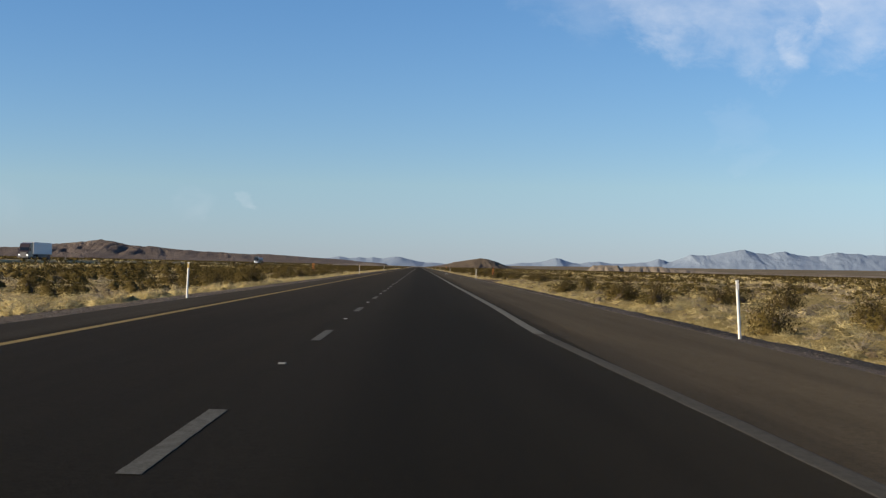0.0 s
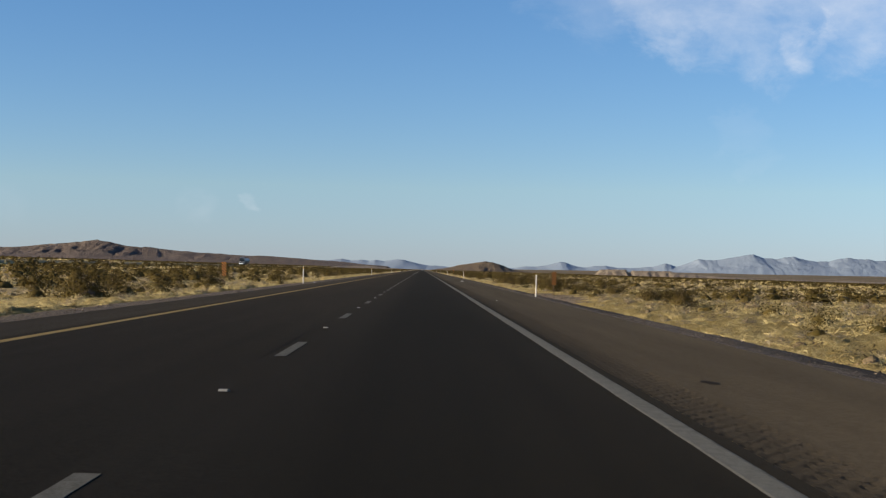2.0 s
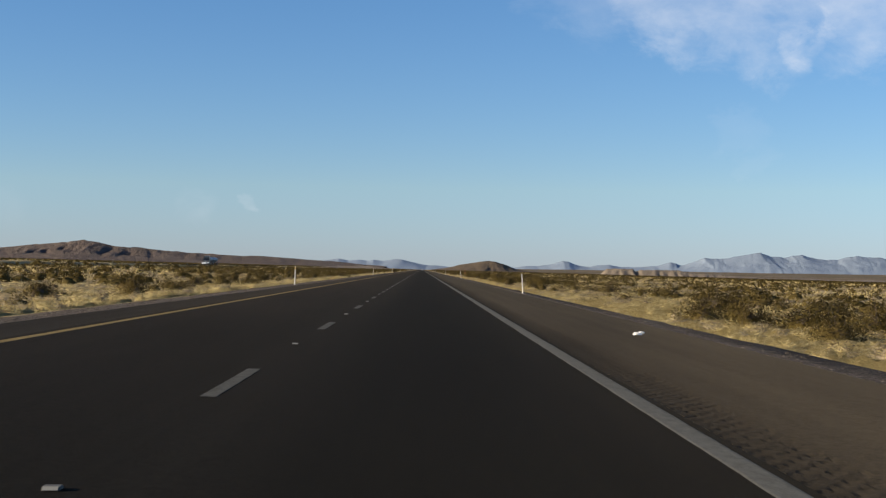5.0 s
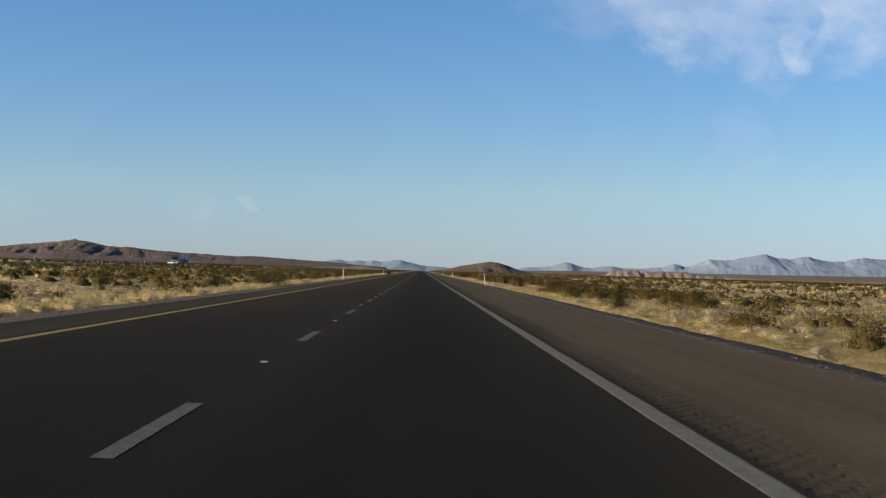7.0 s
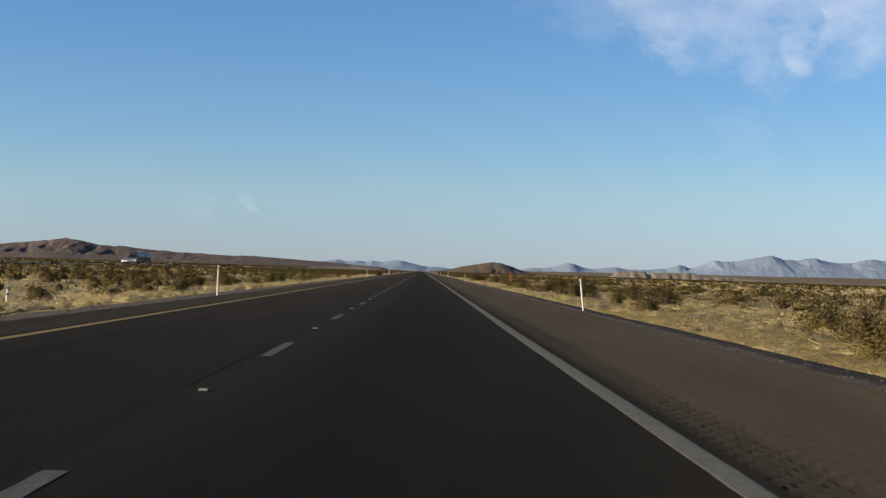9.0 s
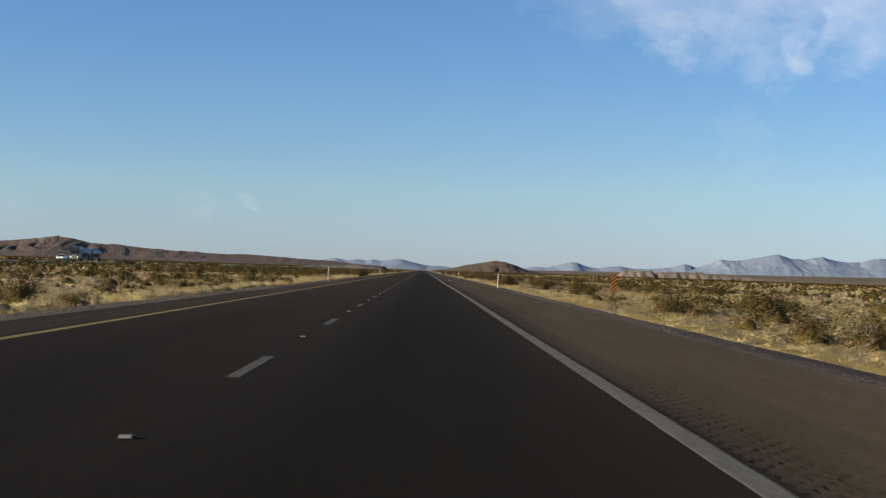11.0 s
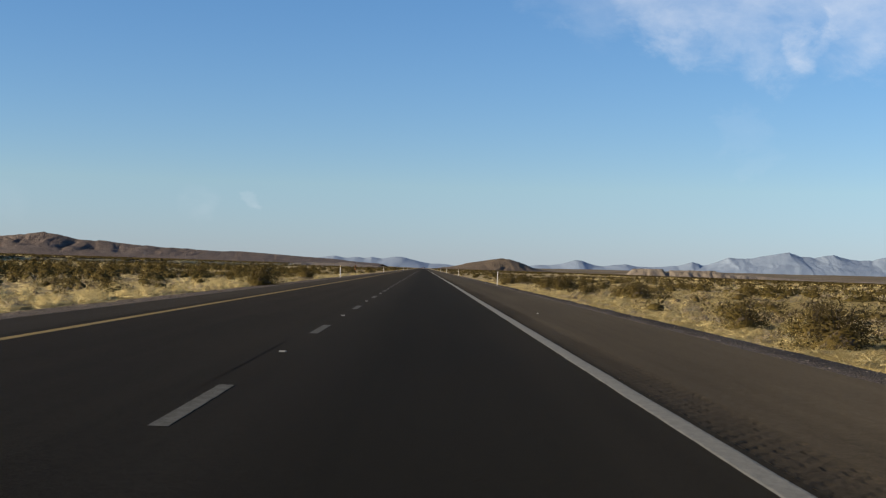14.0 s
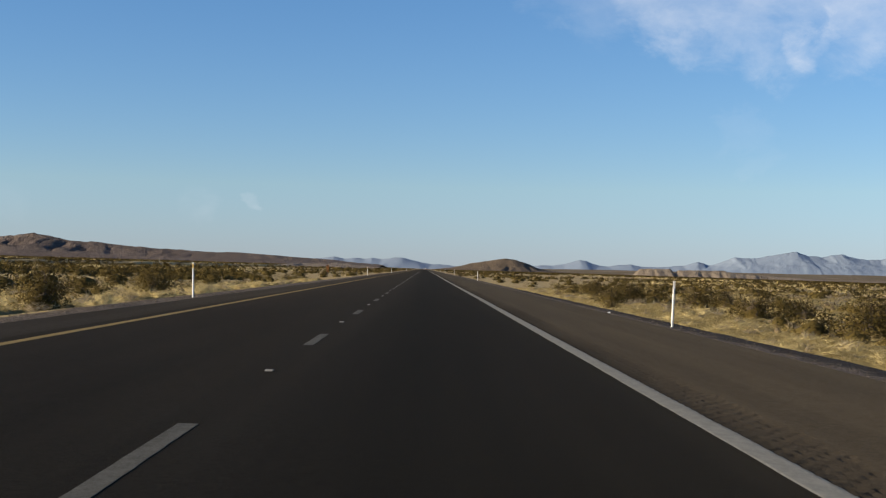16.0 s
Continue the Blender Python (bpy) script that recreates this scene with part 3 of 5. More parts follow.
def road_marker():
    """A raised reflective marker, wedge-shaped, 10 cm square."""
    root = new("road_marker")
    part("body", prism([(-0.052, 0.0), (-0.03, 0.019), (0.03, 0.019), (0.052, 0.0)], 0, -0.043, 0.043, 0.003), MARKER_BODY, root)
    bm = bmesh.new()
    v = [bm.verts.new(p) for p in ((-0.036, -0.0515, 0.0022), (0.036, -0.0515, 0.0022), (0.036, -0.0335, 0.0178), (-0.036, -0.0335, 0.0178))]
    bm.faces.new(v)
    made = bmesh.ops.extrude_face_region(bm, geom=list(bm.faces))
    bmesh.ops.translate(bm, verts=[g for g in made["geom"] if isinstance(g, bmesh.types.BMVert)], vec=(0, -0.002, 0.002))
    part("reflector", bm, LENS, root, "clear reflective lens")
    return tagged(root, "dirty white raised reflective marker on asphalt", "road marker", "lane markers")


marker = road_marker()
marker.matrix_basis = pose(0, FIRST_DASH + 0.375 * CYCLE - CYCLE, 0.001)
for i in range(75):
    copy_thing(marker, pose(0.012 * math.sin(i * 2.3), FIRST_DASH + CYCLE * (i + 0.375), 0.001, 0, 0, 5 * math.sin(i * 1.7)))

# opposite carriageway, on its low bank
far_top = 1.5
tagged(strip("opposite_road", FAR_ROAD - 6.5, FAR_ROAD + 6.5, SHOULDER, thick=1.1, y0=-100, y1=1700, z_of=lambda x: far_top),
       "distant asphalt carriageway on a low bank", "road", kind="structure")

# ---------------------------------------------------------------- hills and ranges


def gully(x, y, size, depth):
    """Spurs and ravines that run down towards the viewer."""
    w = x + 0.35 * size * noise.noise((x / size * 0.7, y / size * 0.9, 2.0))
    a = 1.0 - abs(noise.noise((w / size, y / (size * 4.5), 0.0))) * 2.0
    b = 1.0 - abs(noise.noise((w / size * 2.3, y / (size * 2.2), 7.0))) * 2.0
    return -depth * (max(0.0, a) ** 2 * 0.75 + max(0.0, b) ** 2 * 0.35)


def ridge_height(crest_of, crest_y, front, back, size, depth, base=0.0, apron=-1.0, tall=20.0):
    def height(x, y):
        h = crest_of(x)
        line = crest_y + 0.12 * front * noise.noise((x / (front * 0.8), 4.0, 0.0))
        v = (y - line) / (front if y < line else back)
        s = max(0.0, 1.0 - abs(v))
        s = s ** 1.5
        mid = (6.75 * s * s * (1.0 - s) if apron > 0 else math.sin(math.pi * s)) * min(1.0, max(0.0, (s - apron) / 0.25)) if y < line else 0.3 * s
        return base + h * s + gully(x, y, size, depth) * mid * min(1.0, max(0.0, h) / tall) ** 1.5 + 0.009 * h * noise.noise((x / size * 3, y / size * 3, 1))
    return height


LEFT_CREST = ((-1700, 26), (-1250, 36), (-1050, 31), (-960, 34), (-860, 44), (-800, 50), (-757, 55), (-715, 48), (-690, 43), (-620, 37), (-560, 32),
              (-464, 26), (-400, 24.5), (-355, 24), (-290, 20), (-220, 16), (-138, 10), (-80, 5))


def left_crest(x):
    return ramp(x, LEFT_CREST) + 1.6 * noise.noise((x / 55.0, 0.0, 0.0)) + 0.9 * noise.noise((x / 17.0, 3.0, 0.0))


hill_left = sheet("hill_ridge", steps((-1700, -1050, 20), (-1050, -80, 5)), steps((2880, 3270, 6), (3270, 3760, 60)),
                  ridge_height(left_crest, 3250, 330, 480, 38, 9.5, 1.0, 0.34, 50.0), HILL)
tagged(hill_left, "long rust-brown eroded ridge with dark ravines", "hill", kind="structure")

KNOLL_CREST = ((-20, -3.0), (18, 0.5), (40, 3.6), (53, 6.2), (69, 10.6), (81, 12.4), (94, 14.2), (106, 16.6), (115, 17.6), (127, 17.5), (135, 15.6), (143, 13.2),
               (152, 9.6), (162, 5.6), (174, 2.6), (186, 0.8), (205, -0.6), (240, -2.6), (300, -4.6))
hill_right = sheet("hill_knoll", steps((-20, 300, 2.5)), steps((2420, 2570, 4), (2570, 2680, 16)),
                   ridge_height(lambda x: ramp(x, KNOLL_CREST) + 5.0 + 0.5 * noise.noise((x / 9.0, 0.0, 0.0)), 2545, 115, 120, 30, 4.0, -5.0), KNOLL)
tagged(hill_right, "low rounded brown knoll beside the road", "hill", kind="structure")


def mesa_crest(x):
    first = 22.0 * min(1.0, max(0.0, (x - 390) / 22.0)) * min(1.0, max(0.6, (484 - x) / 12.0))
    second = 20.5 * min(1.0, max(0.0, (x - 474) / 10.0)) * min(1.0, max(0.0, (680 - x) / 110.0))
    low = 15.0 * min(1.0, max(0.0, (x - 540) / 30.0)) * min(1.0, max(0.0, 0.3 + (790 - x) / 280.0))
    pale = 6.0 * min(1.0, max(0.0, (x - 730) / 40.0)) * (0.75 + 0.5 * noise.noise((x / 60.0, 0, 0)))
    return max(first if x < 490 else 0.0, second, low, pale) + 0.8 * noise.noise((x / 12.0, 2.0, 0.0))


mesa = sheet("badland_mesa", steps((380, 1000, 3), (1000, 1750, 6)), steps((3110, 3200, 3), (3200, 3260, 20)),
             ridge_height(mesa_crest, 3176, 60, 80, 22, 6.0, -12.0), MESA)
tagged(mesa, "pale clay badlands with eroded gullies", "hill", kind="structure")


def plain_paint():
    """Far scrub flats: brown and olive belts with pale washes."""
    p = Paint("far brown scrub plain", 0.95, spec=0.05)
    belt = p.noise(1.0, 4.0, 0.6, p.scaled(1 / 420.0, 1 / 160.0, 1.0))
    wash = p.noise(1.0, 3.0, 0.6, p.scaled(1 / 260.0, 1 / 110.0, 1.0), 0.58, 0.66)
    col = p.mix(belt, (0.170, 0.127, 0.080), (0.118, 0.094, 0.052))
    p.colour(p.mix(p.math("MULTIPLY", wash, 0.6), col, (0.40, 0.325, 0.24)))
    return p.mat


FAR_PLAIN = plain_paint()


def bajada_height(x, y):
    """The valley's far side, rising gently to the foot of the ranges."""
    u = min(1.0, max(0.0, (y - 3260) / 1250.0))
    return ground_z(x, 3200) * (1.0 - u) - 1.5 * (1.0 - u) + (6.5 + 1.5 * noise.noise((x / 160.0, y / 400.0, 0.0))) * u ** 0.8


tagged(sheet("far_plain", steps((150, 2300, 25)), steps((3250, 4760, 50)), bajada_height, FAR_PLAIN),
       "distant brown scrub plain rising to the ranges", "plain", kind="structure")


def range_height(crest, crest_y, front, back, base=-40.0):
    """A far range: broken crest over soft shared slopes."""
    xs, hs = [p[0] for p in crest], [p[1] for p in crest]

    def height(x, y):
        down = min(1.0, max(0.0, (crest_y - y) / 60.0))
        x += down * (34.0 * noise.noise((x / 85.0, y / 55.0, 6.0)) + 12.0 * noise.noise((x / 30.0, y / 24.0, 7.0)))
        h = float(np.interp(x, xs, hs)) + 40.0
        wide = sum(float(np.interp(x + d, xs, hs)) for d in (-150, -90, -40, 0, 40, 90, 150)) / 7.0 + 40.0
        v = (y - crest_y) / (front if y < crest_y else back)
        s = max(0.0, 1.0 - abs(v))
        sharp = s ** 2
        teeth = 0.35 - abs(noise.noise((x / 38.0, y / 300.0, 0.0))) + 0.7 * (0.35 - abs(noise.noise((x / 13.0, y / 200.0, 8.5))))
        spur = noise.noise((x / 46.0, y / 60.0, 2.0)) + 0.8 * noise.noise((x / 20.0, y / 34.0, 5.0)) + 0.45 * noise.noise((x / 10.0, y / 18.0, 8.0))
        return base + (h * sharp + wide * (1.0 - sharp)) * s + 0.06 * max(0.0, h - 30.0) * teeth * s ** 9 + 0.024 * h * spur * math.sin(math.pi * s)
    return height


RANGE_RIGHT = ((640, 8), (760, 18), (860, 22), (920, 28), (965, 42), (1002, 57), (1026, 54), (1049, 57), (1070, 55), (1092, 59), (1134, 66), (1158, 71), (1200, 78), (1219, 73),
               (1238, 67), (1285, 62), (1309, 68), (1352, 73), (1375, 66), (1399, 60), (1475, 57), (1498, 65), (1522, 71), (1560, 71), (1625, 67), (1720, 62), (1850, 66), (2000, 55), (2100, 34))
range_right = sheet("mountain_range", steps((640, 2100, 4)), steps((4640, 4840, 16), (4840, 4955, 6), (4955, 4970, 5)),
                    range_height(RANGE_RIGHT, 4950, 300, 40), HAZED_RANGE)
tagged(range_right, "jagged mountain range tinted blue-grey for haze", "mountains", kind="structure")
RANGE_MID = ((200, 4), (334, 12), (371, 19), (409, 18), (446, 23), (474, 31), (503, 38), (521, 35), (540, 28), (564, 21), (588, 19), (625, 24), (663, 27), (700, 21), (747, 20),
             (794, 23), (832, 26), (860, 34), (881, 39), (900, 36), (917, 29), (960, 16), (1020, 6))
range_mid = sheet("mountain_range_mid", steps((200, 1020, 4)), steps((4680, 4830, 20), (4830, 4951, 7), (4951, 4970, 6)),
                  range_height(RANGE_MID, 4944, 230, 40), HAZED_RANGE)
tagged(range_mid, "mountain behind the knoll tinted faint blue for haze", "mountains", kind="structure")
RANGE_LEFT = ((-600, 10), (-420, 24), (-340, 27), (-288, 34), (-253, 28), (-215, 31), (-190, 27), (-170, 32), (-137, 28), (-112, 33), (-77, 36), (-49, 30), (-14, 22), (24, 15), (50, 16), (82, 13), (107, 9), (220, 0))
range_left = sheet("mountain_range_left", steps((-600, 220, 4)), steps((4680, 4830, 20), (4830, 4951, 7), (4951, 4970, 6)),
                   range_height(RANGE_LEFT, 4938, 220, 40), HAZED_RANGE)
tagged(range_left, "mountain range beyond the road tinted faint blue for haze", "mountains", kind="structure")

# ---------------------------------------------------------------- plants


def tri_cloud(centres, size, flat=0.0, seed=0):
    """One small triangle at each centre, turned at random."""
    rng = np.random.default_rng(seed)
    n = len(centres)
    a = rng.normal(size=(n, 3))
    a[:, 2] *= 1.0 - flat
    a /= np.linalg.norm(a, axis=1, keepdims=True)
    b = np.cross(a, rng.normal(size=(n, 3)))
    b /= np.linalg.norm(b, axis=1, keepdims=True)
    s = size * rng.uniform(0.6, 1.3, (n, 1))
    v = np.stack([centres - a * s * 1.2, centres + a * s * 0.9 + b * s * 0.36, centres + a * s * 0.7 - b * s * 0.36], 1)
    return v.reshape(-1, 3)


def bush_cloud(n, size, seed, stems=11):
    """Leaf triangles of an airy creosote: clumps along stems that fan out from the foot; unit size."""
    rng = np.random.default_rng(seed)
    lean = rng.uniform(0.15, 1.05, stems)
    turn = rng.uniform(0, 2 * np.pi, stems)
    tip = np.stack([np.sin(lean) * np.cos(turn), np.sin(lean) * np.sin(turn), np.cos(lean)], 1) * rng.uniform(0.75, 1.15, (stems, 1))
    tip[:, :2] *= 0.95
    which = rng.integers(0, stems, n)
    along = rng.uniform(0.12, 1.0, (n, 1)) ** 0.55
    spread = rng.normal(size=(n, 3)) * 0.15 * along
    c = tip[which] * along + spread
    c[:, 2] = np.abs(c[:, 2]) + 0.02
    return tri_cloud(c, size, 0.2, seed + 1), tip


def dome_cloud(n, size, seed, lumps=7, ragged=0.10):
    """Small leaves and twig ends over a rounded, lumpy shrub; unit radius, about 0.9 high."""
    rng = np.random.default_rng(seed)
    turn, out = rng.uniform(0, 2 * np.pi, lumps), np.sqrt(rng.uniform(0, 1, lumps)) * 0.58
    mid = np.stack([out * np.cos(turn), out * np.sin(turn), rng.uniform(0.18, 0.50, lumps) * (1.15 - out)], 1)
    radius = rng.uniform(0.26, 0.46, lumps)
    which = rng.integers(0, lumps, n)
    way = rng.normal(size=(n, 3))
    way /= np.linalg.norm(way, axis=1, keepdims=True)
    c = mid[which] + way * (radius[which] * rng.uniform(0.55, 1.05, n))[:, None] + rng.normal(size=(n, 3)) * ragged * 0.6
    c[:, 2] = np.abs(c[:, 2]) + 0.02
    return tri_cloud(c, size, 0.2, seed + 1)


def core(seed, size=0.8, tall=0.75, sides=7):
    """The dense inside of a shrub: a rough closed dome, as loose triangles."""
    rng = np.random.default_rng(seed)
    rings = []
    for z, r in ((-0.02, 0.80), (0.30, 1.0), (0.68, 0.72)):
        a = np.arange(sides) / sides * 2 * np.pi + rng.uniform(0, 1)
        w = size * r * rng.uniform(0.72, 1.15, sides)
        rings.append(np.stack([w * np.cos(a), w * np.sin(a), tall * z * rng.uniform(0.8, 1.2, sides)], 1))
    top = np.array([rng.uniform(-0.15, 0.15) * size, rng.uniform(-0.15, 0.15) * size, tall])
    out = []
    for lo, hi in zip(rings, rings[1:]):
        for k in range(sides):
            j = (k + 1) % sides
            out += [lo[k], lo[j], hi[j], lo[k], hi[j], hi[k]]
    for k in range(sides):
        out += [rings[-1][k], rings[-1][(k + 1) % sides], top]
    return np.array(out)


def mound_cloud(blades, width, seed, droop=0.25, fan=0.62):
    """Blades that fan out of one foot into a rounded tuft; unit size."""
    rng = np.random.default_rng(seed)
    lean = np.abs(rng.normal(0.0, fan, blades)).clip(0, 1.5)
    turn = rng.uniform(0, 2 * np.pi, blades)
    out = np.stack([np.sin(lean) * np.cos(turn), np.sin(lean) * np.sin(turn), np.cos(lean)], 1) * rng.uniform(0.6, 1.1, (blades, 1))
    out[:, 2] = out[:, 2] * (1 - droop * np.sin(lean)) + 0.02
    foot = rng.normal(size=(blades, 3)) * 0.16
    foot[:, 2] = 0
    side = np.stack([-np.sin(turn + 0.7), np.cos(turn + 0.7), 0.2 * np.ones(blades)], 1) * width
    return np.stack([foot - side * 0.6, foot + side * 0.6, foot + out + side * 0.15], 1).reshape(-1, 3)


def tuft_cloud(blades, width, seed, hollow=0.2):
    """Fine twigs that stand out all over a half ball, as in a low twiggy mound; unit radius."""
    rng = np.random.default_rng(seed)
    lean = np.arccos(rng.uniform(0.02, 1.0, blades))
    turn = rng.uniform(0, 2 * np.pi, blades)
    way = np.stack([np.sin(lean) * np.cos(turn), np.sin(lean) * np.sin(turn), np.cos(lean)], 1)
    lump = 0.82 + 0.13 * np.sin(3 * turn + seed) * np.sin(lean) + 0.08 * np.sin(5 * turn + 2.0 * lean + 2 * seed)
    tip = way * (lump * rng.uniform(0.80, 1.05, blades))[:, None] + rng.normal(size=(blades, 3)) * 0.07
    foot = way * hollow + rng.normal(size=(blades, 3)) * 0.20
    tip[:, 2], foot[:, 2] = np.abs(tip[:, 2]) * 0.85 + 0.03, np.abs(foot[:, 2])
    side = np.cross(way, rng.normal(size=(blades, 3)))
    side *= width / (np.linalg.norm(side, axis=1, keepdims=True) + 1e-9)
    return np.stack([foot - side, foot + side, tip], 1).reshape(-1, 3)


def rounded(proto, sink=0.1, share=0.7):
    """Turn a plant's triangles outwards; gives the plant and its softened normals."""
    tri = proto.reshape(-1, 3, 3)
    face = np.cross(tri[:, 1] - tri[:, 0], tri[:, 2] - tri[:, 0])
    face /= np.linalg.norm(face, axis=1, keepdims=True) + 1e-9
    out = tri.mean(axis=1) + (0, 0, sink)
    out /= np.linalg.norm(out, axis=1, keepdims=True) + 1e-9
    wrong = (face * out).sum(axis=1) < 0
    tri = np.where(wrong[:, None, None], tri[:, ::-1], tri)
    face = np.where(wrong[:, None], -face, face)
    round_ = tri + (0, 0, sink)
    round_ = round_ / (np.linalg.norm(round_, axis=2, keepdims=True) + 1e-9)
    soft = (0.5 * out[:, None] + 0.5 * round_) * share + face[:, None] * (1.0 - share)
    soft /= np.linalg.norm(soft, axis=2, keepdims=True) + 1e-9
    return tri.reshape(-1, 3), soft.reshape(-1, 3)


def soften(ob, normals):
    layer = ob.data.attributes.new("custom_normal", "FLOAT_VECTOR", "POINT")
    layer.data.foreach_set("vector", np.ascontiguousarray(normals, dtype=np.float32).ravel())


def scattered(name, protos, spots, material, label, category, sink=0.1, share=0.7):
    """Many plants in one mesh: spots are rows of x, y, z, width, height, turn."""
    verts, normals = [], []
    for k, proto in enumerate(protos):
        s = spots[k::len(protos)]
        if not len(s):
            continue
        shape, soft = rounded(proto, sink, share)
        c, n = np.cos(s[:, 5])[:, None], np.sin(s[:, 5])[:, None]
        x = (shape[None, :, 0] * c - shape[None, :, 1] * n) * s[:, 3:4] + s[:, 0:1]
        y = (shape[None, :, 0] * n + shape[None, :, 1] * c) * s[:, 3:4] + s[:, 1:2]
        z = shape[None, :, 2] * s[:, 4:5] + s[:, 2:3]
        verts.append(np.stack([x, y, z], -1).reshape(-1, 3))
        nx, ny = soft[None, :, 0] * c - soft[None, :, 1] * n, soft[None, :, 0] * n + soft[None, :, 1] * c
        normals.append(np.stack([nx, ny, np.broadcast_to(soft[None, :, 2], nx.shape)], -1).reshape(-1, 3))
    verts = np.concatenate(verts)
    ob = link_mesh(name, verts, np.arange(len(verts)).reshape(-1, 3), material, None, True)
    soften(ob, np.concatenate(normals))
    return tagged(ob, label, category, kind="stuff")


def spots(count, x_range, y_range, width, height, seed, clump=0.0, keep_off=()):
    """Random places on the desert floor, thinned into patches."""
    rng = np.random.default_rng(seed)
    out = []
    tries = 0
    while len(out) < count and tries < count * 12:
        tries += 1
        x, y = rng.uniform(*x_range), rng.uniform(*y_range)
        if y < abs(x) * 2.6 - 30:
            continue
        if clump and noise.noise((x * 0.06, y * 0.045, seed * 1.7)) * 1.6 < rng.uniform(-1, 1) * (1 - clump) - clump * 0.15:
            continue
        if FAR_ROAD - 8 < x < FAR_ROAD + 9.5:
            continue
        if any((x - kx) ** 2 + (y - ky) ** 2 < kr * kr for kx, ky, kr in keep_off):
            continue
        w = rng.uniform(*width)
        out.append((x, y, ground_z(x, y) - 0.02, w, rng.uniform(*height) * (0.6 + 0.4 * w / width[1]), rng.uniform(0, 6.28)))
    return np.array(out)


# near shrubs, each a thing of its own
WASHES = ((8.5, 148, 3), (8.8, 154, 3.5), (9.2, 160, 3.5), (9.4, 166, 3.5), (9, 172, 3), (-9, 163, 3.5), (-8.6, 169, 3), (8.8, 480, 2.0), (8.8, 486, 2.1), (8.8, 492, 2.1), (8.8, 498, 2.0), (8.8, 504, 1.8))
CLEAR = WASHES + ((14.5, 402, 4), (14.5, 420, 4.5), (14, 436, 4), (13.5, 300, 4), (13, 316, 4), (14, 506, 5), (14.5, 518, 6), (14.5, 530, 6))
near_bushes = []
for seed in range(6):
    leaves, tips = bush_cloud(950, 0.036, 40 + seed, 26)
    leaves = np.concatenate([leaves * (1.0, 1.0, 0.98), dome_cloud(1900, 0.041, 240 + seed, 12, 0.13), core(320 + seed, 0.36, 0.42, 9)])
    # stems fan out from the foot; a dense dark dome paints the shaded inside
    bm_verts, bm_faces = [], []
    for tip in tips:
        side = np.array([-tip[1], tip[0], 0.0]) / (np.hypot(tip[0], tip[1]) + 1e-6) * 0.011
        up = np.array([0, 0, 0.011])
        b = len(bm_verts)
        bm_verts += [-side * 1.6, side * 1.6, up * 1.6, tip * 1.04]
        bm_faces += [(b, b + 1, b + 3), (b + 1, b + 2, b + 3), (b + 2, b, b + 3)]
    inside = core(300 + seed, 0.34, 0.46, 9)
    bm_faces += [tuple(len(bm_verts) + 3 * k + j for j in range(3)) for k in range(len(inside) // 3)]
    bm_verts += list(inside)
    near_bushes.append((leaves, np.array(bm_verts), np.array(bm_faces)))


def creosote_bush(kind):
    leaves, sv, sf = near_bushes[kind]
    root = new("creosote_bush")
    shape, soft = rounded(leaves, 0.0, 0.85)
    soften(link_mesh("foliage", shape, np.arange(len(shape)).reshape(-1, 3), CREOSOTE, root, True), soft)
    tagged(link_mesh("branches_and_shade", sv, sf, TWIG_AND_SHADE, root), "dark bare branches round a dark dome of inner shade")
    return tagged(root, "olive-brown creosote bush growing in dry grass", "shrub", "roadside shrubs")


bush_models = [creosote_bush(k) for k in range(6)]
# the shrubs that stand out beside the road: x, y, width, height
BIG_RIGHT = ((9.6, 913.0, 1.2, 0.9), (10.2, 33.1, 0.63, 1.04), (11.6, 358.0, 0.76, 1.04), (11.5, 568.2, 0.85, 0.99), (10.8, 572.4, 0.80, 0.95), (12.0, 628.1, 0.41, 0.42), (9.8, 669.4, 0.43, 0.50), (13.1, 628.2, 0.85, 0.92), (12.4, 427.3, 0.47, 0.66), (11.7, 412.0, 0.50, 1.24), (11.5, 307.1, 0.91, 0.75), (11.2, 295.7, 0.53, 0.88), (10.6, 328.6, 0.79, 0.79), (12.4, 514.6, 0.64, 1.10), (11.5, 401.3, 0.72, 1.08), (12.6, 376.8, 0.68, 1.09), (12.1, 72.5, 0.59, 0.74), (10.6, 84.4, 1.19, 0.99), (10.7, 563.5, 1.09, 0.99), (13.4, 555.8, 0.74, 0.83), (11.6, 176.2, 0.54, 0.72))
BIG_LEFT = ((-8.6, 513.5, 0.42, 0.70), (-6.7, 604.0, 1.36, 1.05), (-7.8, 322.7, 0.45, 0.38), (-7.7, 349.0, 1.37, 0.82), (-8.0, 358.3, 0.70, 0.84), (-8.5, 76.7, 0.80, 0.97), (-8.0, 76.3, 0.74, 0.98), (-10.6, 124.6, 0.85, 1.14), (-9.3, 120.6, 1.03, 0.94), (-8.3, 171.4, 0.24, 0.45), (-9.5, 189.3, 0.29, 0.42), (-7.2, 510.8, 0.31, 0.68), (-7.7, 643.2, 0.83, 1.03), (-10.2, 669.2, 1.23, 1.11), (-7.6, 457.6, 0.79, 0.47))
KNOWN = BIG_RIGHT + BIG_LEFT
near_spots = [(x, y, ground_z(x, y) - 0.03, w * 1.25, h * 1.06, i * 1.3) for i, (x, y, w, h) in enumerate(KNOWN)]
near_spots += list(spots(48, (-14, -9.0), (25, 550), (0.55, 1.1), (0.65, 1.15), 1, 0.35, WASHES))
